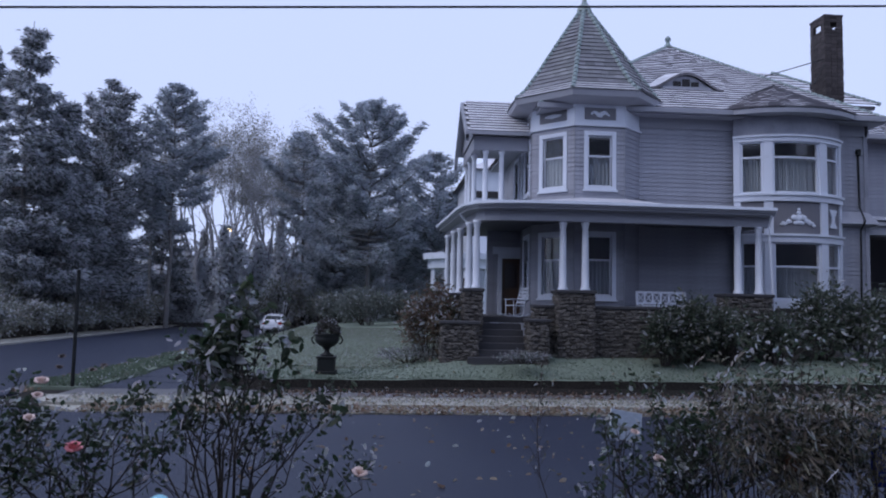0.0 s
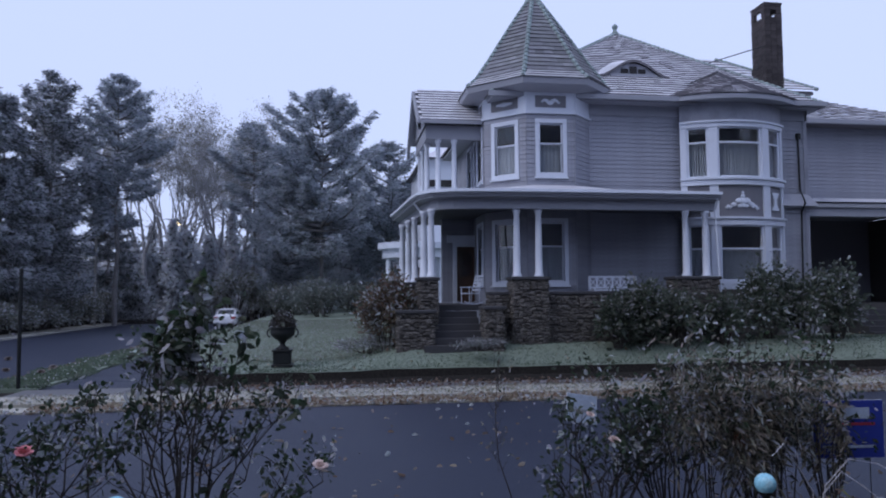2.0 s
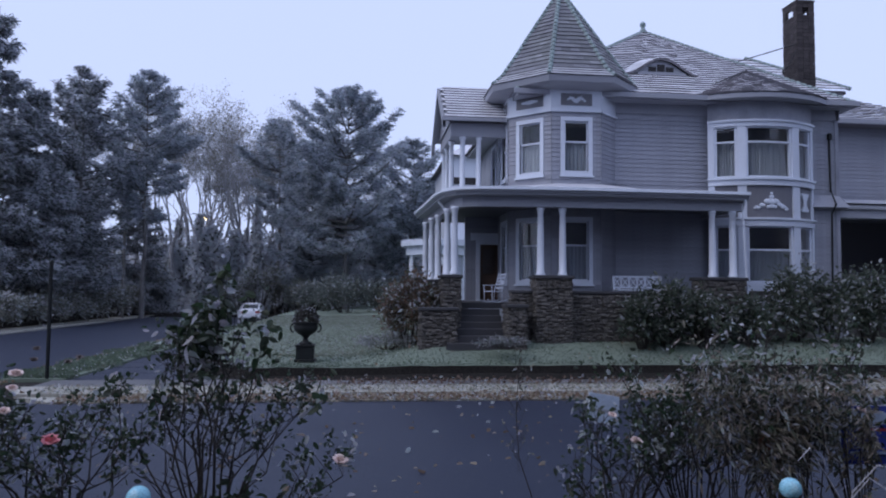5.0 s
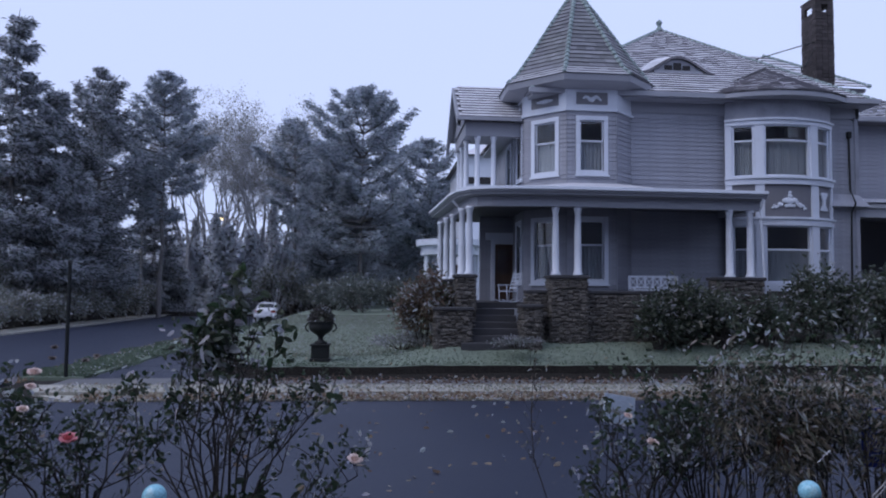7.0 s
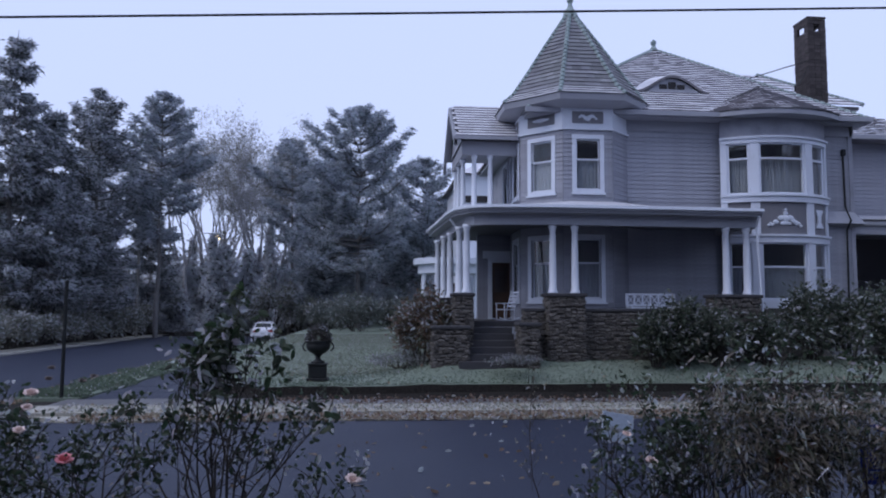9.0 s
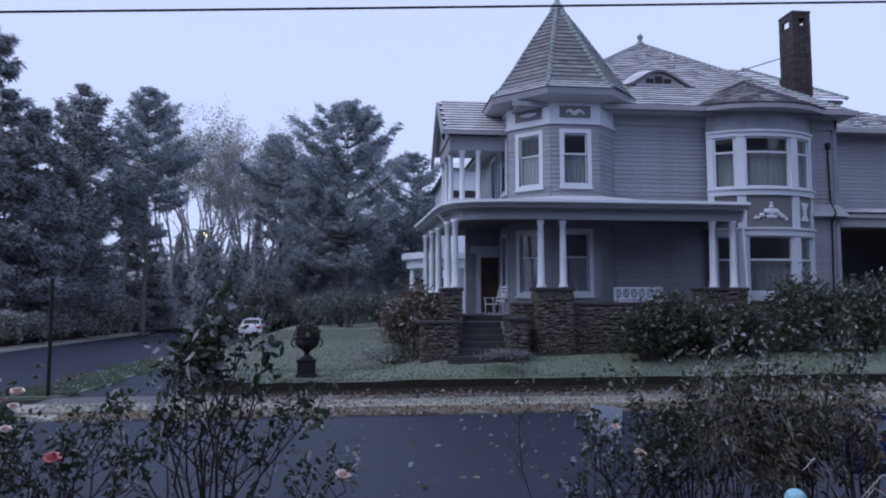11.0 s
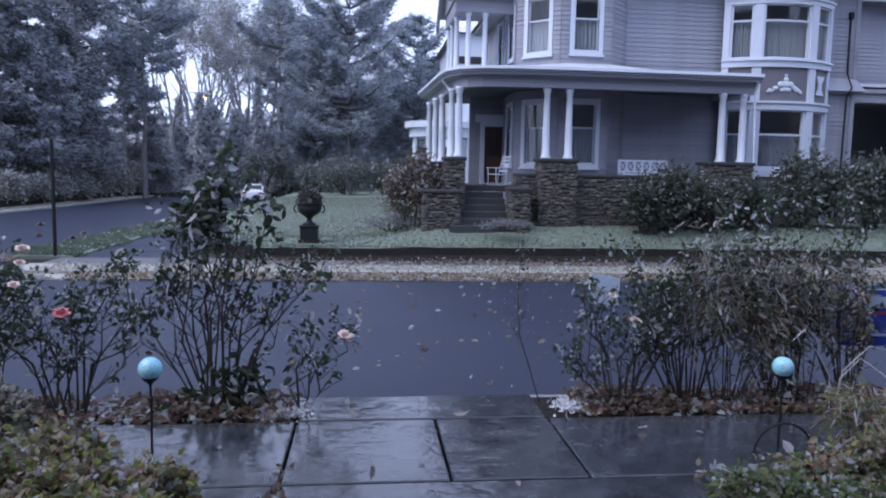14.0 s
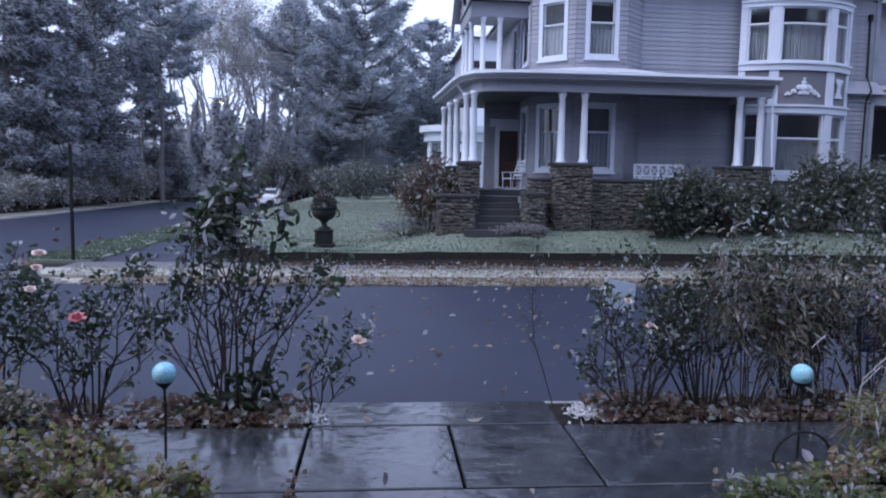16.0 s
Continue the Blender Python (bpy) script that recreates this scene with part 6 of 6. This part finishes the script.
def yard_sign(label, M, w, h, face, bars, leg=-0.35):
    t = thing("yard_sign", label, "sign", "yard signs")
    t.matrix_world = M
    part("board", one_box(-w / 2, w / 2, -0.004, 0.004, 0.55, 0.55 + h), SIGN_WHITE, t)
    bm = one_box(-w / 2 + 0.004, w / 2 - 0.004, -0.0075, -0.0045, 0.554, 0.546 + h)
    part("print", bm, face, t)
    for x0, x1, z0, z1, m in bars:
        part("bar", one_box(x0, x1, -0.011, -0.008, z0, z1), m, t, "printed bar")
    for s in (-1, 1):
        bm = bmesh.new()
        tube(bm, [(s * w * 0.3, 0.008, leg), (s * w * 0.3, 0.008, 0.75)], 0.005, 6)
        part("wire_leg", bm, IRON, t)
    return t


yard_sign("blue yard sign with white print on wire legs", pose(5.43, 7.2, 0.1, 0, 0, -4), 0.80, 0.62, SIGN_BLUE,
          [(-0.27, 0.24, 0.97, 1.09, SIGN_PALE), (-0.20, 0.30, 0.90, 0.93, SIGN_RED), (-0.30, 0.30, 0.66, 0.69, SIGN_PALE)])
yard_sign("pale yard sign half hidden in the roses", pose(2.44, 7.28, 0.55, -14, 10, 8), 0.36, 0.30, SIGN_PALE,
          [(-0.15, 0.15, 0.66, 0.69, TRIM_GREY)], -0.55)
fd = thing("hanging_feeder", "rust-brown hanging bird feeder among withered stems", "bird feeder", at=(4.02, 6.95, 0.1))
bm = bmesh.new()
lathe(bm, [(0.06, 0.78), (0.075, 0.80), (0.07, 0.88), (0.08, 0.89), (0.03, 0.93)], 14)
part("body", bm, material("rust", (0.10, 0.04, 0.02), 0.7, vary=0.3, scale=10), fd)
bm = bmesh.new()
tube(bm, [(0.12, 0.05, -0.12), (0.12, 0.05, 0.98), (0.06, 0.02, 1.06), (0, 0, 1.02), (0, 0, 0.92)], 0.006, 6)
part("hook", bm, IRON, fd)

# ---- post, wires, street lamp ----
bm = bmesh.new()
tube(bm, [(0, 0, -0.2), (0, 0, 3.05)], 0.05, 8)
lathe(bm, [(0.055, 3.05), (0.06, 3.08), (0.02, 3.12)], 8)
po = part("iron_post", bm, IRON)
po.location = (-8.15, 20.0, 0.05)
tagged(po, "plain black iron post at the street corner", "post")
WIRE = thing("overhead_line", "thick black overhead cable between two poles", "cable", at=(0, 12, 0))
bm = bmesh.new()
tube(bm, [(x, 0, 7.47 + 0.0555 * x + 0.0001 * x * x) for x in np.linspace(-42, 42, 29)], 0.020, 6)
part("cable", bm, IRON, WIRE)
for x in (-42, 42):
    bm = bmesh.new()
    tube(bm, [(x, 0.15, -0.6), (x, 0.15, 7.9 + 0.0555 * x)], [0.16, 0.12], 10)
    part("pole", bm, BARK, WIRE)
LAMP = thing("street_lamp", "lit street lamp on a pale wooden pole", "street lamp", at=(-19.5, 80, 0.3))
bm = bmesh.new()
tube(bm, [(0, 0, -0.5), (0, 0, 10.9)], [0.17, 0.12], 10)
part("pole", bm, material("weathered_pole", (0.20, 0.20, 0.20), 0.9, vary=0.2, scale=3, stretch=(1, 1, 0.2)), LAMP)
bm = bmesh.new()
tube(bm, [(0, 0, 10.0), (1.2, 0, 10.3), (2.4, 0, 10.15)], 0.04, 6)
part("arm", bm, IRON, LAMP)
GLOW = bpy.data.materials.new("lamp_glow")
GLOW.use_nodes = True
eb = GLOW.node_tree.nodes["Principled BSDF"]
eb.inputs["Emission Color"].default_value = (1.0, 0.72, 0.32, 1)
eb.inputs["Emission Strength"].default_value = 3.5
bm = bmesh.new()
lathe(bm, [(0.06, 9.62), (0.16, 9.68), (0.21, 9.82), (0.16, 9.98), (0.06, 10.1)], 14, (2.45, 0, 0))
part("lantern", bm, GLOW, LAMP, "glowing warm lantern")
up = thing("utility_pole", "thin pale utility pole before the trees", "pole", at=(-19.6, 62, 0.3))
bm = bmesh.new()
tube(bm, [(0, 0, -0.5), (0, 0, 12.5)], [0.13, 0.09], 8)
part("pole", bm, bpy.data.materials["weathered_pole"], up)

# ---- parked white car ----
CAR = thing("car", "white saloon car parked at the kerb, seen from behind", "car", at=(-8.45, 55.5, 0.0))
CARP = material("white_car_paint", (0.72, 0.73, 0.76), 0.3, vary=0.04, bump=0.0, coat=0.6)
TINT = material("dark_car_glass", (0.02, 0.022, 0.026), 0.08, vary=0.05, bump=0.0)
TYRE = material("tyre_rubber", (0.02, 0.02, 0.02), 0.85)
LENS = material("red_lens", (0.35, 0.02, 0.02), 0.2, vary=0.05, bump=0.0)


def loft(bm, secs):
    """Closed body through cross-sections: (y, half width, z low, z high, roundness)."""
    rings = []
    for y, hw, z0, z1, rd in secs:
        ring = []
        for k in range(20):
            a = 2 * math.pi * k / 20
            cx, cz = math.cos(a), math.sin(a)
            e = 2 / rd
            ring.append(bm.verts.new((hw * math.copysign(abs(cx) ** e, cx), y, (z0 + z1) / 2 + (z1 - z0) / 2 * math.copysign(abs(cz) ** e, cz))))
        rings.append(ring)
    for a, c in zip(rings, rings[1:]):
        for k in range(20):
            bm.faces.new((a[k], a[(k + 1) % 20], c[(k + 1) % 20], c[k]))
    bm.faces.new(rings[0][::-1])
    bm.faces.new(rings[-1])


bm = bmesh.new()
loft(bm, [(0, 0.75, 0.35, 0.85, 5), (0.08, 0.85, 0.28, 0.98, 5), (0.9, 0.89, 0.24, 1.0, 5), (2.4, 0.89, 0.22, 0.98, 5), (3.6, 0.88, 0.22, 0.92, 5), (4.4, 0.82, 0.26, 0.80, 5), (4.6, 0.68, 0.32, 0.66, 5)])
part("body", bm, CARP, CAR, "", True)
bm = bmesh.new()
loft(bm, [(0.45, 0.72, 0.90, 1.0, 5), (1.05, 0.68, 0.90, 1.40, 5), (1.9, 0.66, 0.90, 1.46, 5), (2.7, 0.66, 0.90, 1.40, 5), (3.4, 0.74, 0.88, 0.97, 5)])
part("cabin", bm, CARP, CAR, "", True)
bm = bmesh.new()
v = [bm.verts.new(p) for p in [(-0.60, 0.50, 1.03), (0.60, 0.50, 1.03), (0.54, 0.93, 1.35), (-0.54, 0.93, 1.35)]]
bm.faces.new(v)
part("rear_window", bm, TINT, CAR)
part("bumper", one_box(-0.82, 0.82, -0.06, 0.12, 0.36, 0.56, r=0.03), CARP, CAR)
part("plate", one_box(-0.17, 0.17, -0.075, -0.062, 0.62, 0.72), SIGN_WHITE, CAR)
for s in (-1, 1):
    part("tail_light", one_box(s * 0.62 - 0.16, s * 0.62 + 0.16, -0.02, 0.12, 0.70, 0.86, r=0.02), LENS, CAR)
    for y in (0.85, 3.7):
        bm = bmesh.new()
        lathe(bm, [(0.22, -0.10), (0.31, -0.09), (0.31, 0.09), (0.22, 0.10)], 18)
        bmesh.ops.transform(bm, matrix=pose(s * 0.78, y, 0.31, 0, 90, 0), verts=bm.verts)
        wh = part("tyre", bm, TYRE, CAR)
        bm = bmesh.new()
        lathe(bm, [(0.2, -0.105), (0.2, 0.105)], 12)
        bmesh.ops.transform(bm, matrix=pose(s * 0.78, y, 0.31, 0, 90, 0), verts=bm.verts)
        part("rim", bm, KERB, wh)

# ---- porch furniture ----
RC = thing("rocking_chair", "white slatted rocking chair on the porch", "chair", at=(4.15, 22.95, 2.1))
RC.scale = (0.85, 0.85, 0.85)
RC.rotation_euler = (0, 0, radians(-65))
def rod(name, pts, rad=0.02):
    bm = bmesh.new()
    tube(bm, pts, rad, 6)
    return part(name, bm, PAINT_WHITE, RC)
for s in (-0.26, 0.26):
    rod("rocker", [(s, -0.45 + 0.1 * k, 0.02 + 0.10 * ((k - 4.5) / 4.5) ** 2) for k in range(10)], 0.022)
    rod("front_leg", [(s, -0.22, 0.04), (s, -0.24, 0.66)])
    rod("back_post", [(s, 0.22, 0.04), (s * 0.98, 0.24, 0.45), (s * 0.95, 0.46, 1.15)])
    part("arm", one_box(s - 0.04, s + 0.04, -0.30, 0.32, 0.64, 0.67, r=0.008), PAINT_WHITE, RC)
part("seat", one_box(-0.27, 0.27, -0.25, 0.25, 0.40, 0.44, r=0.01), PAINT_WHITE, RC)
for k in range(5):
    z = 0.55 + 0.13 * k
    y = 0.27 + (z - 0.45) * 0.31
    part("slat", one_box(-0.25, 0.25, y - 0.012, y + 0.012, z - 0.035, z + 0.035), PAINT_WHITE, RC)
BN = thing("bench", "white porch bench with crossed lattice back", "bench", at=(8.85, 22.7, 2.1))
part("top_rail", one_box(-0.82, 0.82, -0.02, 0.03, 0.84, 0.90), PAINT_WHITE, BN)
part("low_rail", one_box(-0.82, 0.82, -0.02, 0.03, 0.50, 0.55), PAINT_WHITE, BN)
for k in range(7):
    x = -0.80 + 1.6 * k / 6
    part("upright", one_box(x - 0.025, x + 0.025, -0.018, 0.028, 0.55, 0.84), PAINT_WHITE, BN)
    if k < 6:
        for s in (-1, 1):
            bm = bmesh.new()
            tube(bm, [(x + 0.02, 0.0, 0.695 - s * 0.145), (x + 0.247, 0.0, 0.695 + s * 0.145)], 0.018, 4)
            part("lattice_bar", bm, PAINT_WHITE, BN)
part("seat", one_box(-0.82, 0.82, -0.5, -0.02, 0.42, 0.46), PAINT_WHITE, BN)
for x in (-0.78, 0.78):
    for y in (-0.46, 0.0):
        part("leg", one_box(x - 0.03, x + 0.03, y - 0.03, y + 0.03, 0, 0.5 if y else 0.9), PAINT_WHITE, BN)

# ---- neighbour's house beyond the lawn ----
NB = thing("neighbour_house", "white neighbouring house with round columned porch", "house", at=(7, 50, 0.8))
NI = Matrix.Translation((-7, -50, -0.8))
def npart(name, bm, mat, parent=None):
    bmesh.ops.transform(bm, matrix=NI, verts=bm.verts)
    return part(name, bm, mat, parent or NB)
npart("wall", one_box(5.7, 16, 47.5, 58, 0.6, 11.5), PAINT_WHITE)
bm = bmesh.new()
prism(bm, [(4.65 + 2.3 * math.cos(a), 45.6 + 2.3 * math.sin(a)) for a in np.linspace(0, 2 * math.pi, 28)[:-1]], 5.25, 5.62)
npart("porch_roof", bm, PAINT_WHITE)
bm = bmesh.new()
prism(bm, [(4.65 + 2.0 * math.cos(a), 45.6 + 2.0 * math.sin(a)) for a in np.linspace(0, 2 * math.pi, 28)[:-1]], 4.7, 5.25)
npart("entablature", bm, PAINT_WHITE)
bm = bmesh.new()
prism(bm, [(4.65 + 2.0 * math.cos(a), 45.6 + 2.0 * math.sin(a)) for a in np.linspace(0, 2 * math.pi, 28)[:-1]], 0.6, 1.9)
npart("porch_base", bm, CAPSTONE)
for a in (200, 240, 285, 330, 160):
    bm = bmesh.new()
    lathe(bm, [(0.16, 1.9), (0.13, 2.0), (0.11, 4.6), (0.16, 4.7)], 12, (4.65 + 1.75 * math.cos(radians(a)), 45.6 + 1.75 * math.sin(radians(a)), 0))
    npart("column", bm, PAINT_WHITE)
npart("door", one_box(4.7, 5.8, 47.44, 47.5, 2.0, 4.2), DOORWOOD)
bm = bmesh.new()
v = [bm.verts.new(p) for p in [(5.3, 47, 11.5), (16.4, 47, 11.5), (16.4, 58.5, 11.5), (5.3, 58.5, 11.5), (10, 52.7, 14.5)]]
for f in [(0, 1, 4), (1, 2, 4), (2, 3, 4), (3, 0, 4), (3, 2, 1, 0)]:
    bm.faces.new([v[i] for i in f])
npart("roof", bm, SLATE)
for z in (7.2, 8.6, 9.6):
    npart("band", one_box(5.66, 12, 47.42, 47.5, z, z + 0.45), DARK)
# unseen walls behind the camera and to the east, added to cut sky light
bm = bmesh.new()
box(bm, -45, 45, -4.2, -4.0, -0.1, 14.5)
setting("wall_south", bm, SIDING, "unseen oversize plain wall behind the viewer, added to cut low sky light", "wall")
setting("wall_east", one_box(33, 33.2, -4, 25, -0.1, 13), SIDING, "unseen plain wall added to cut sky light from the east", "wall")
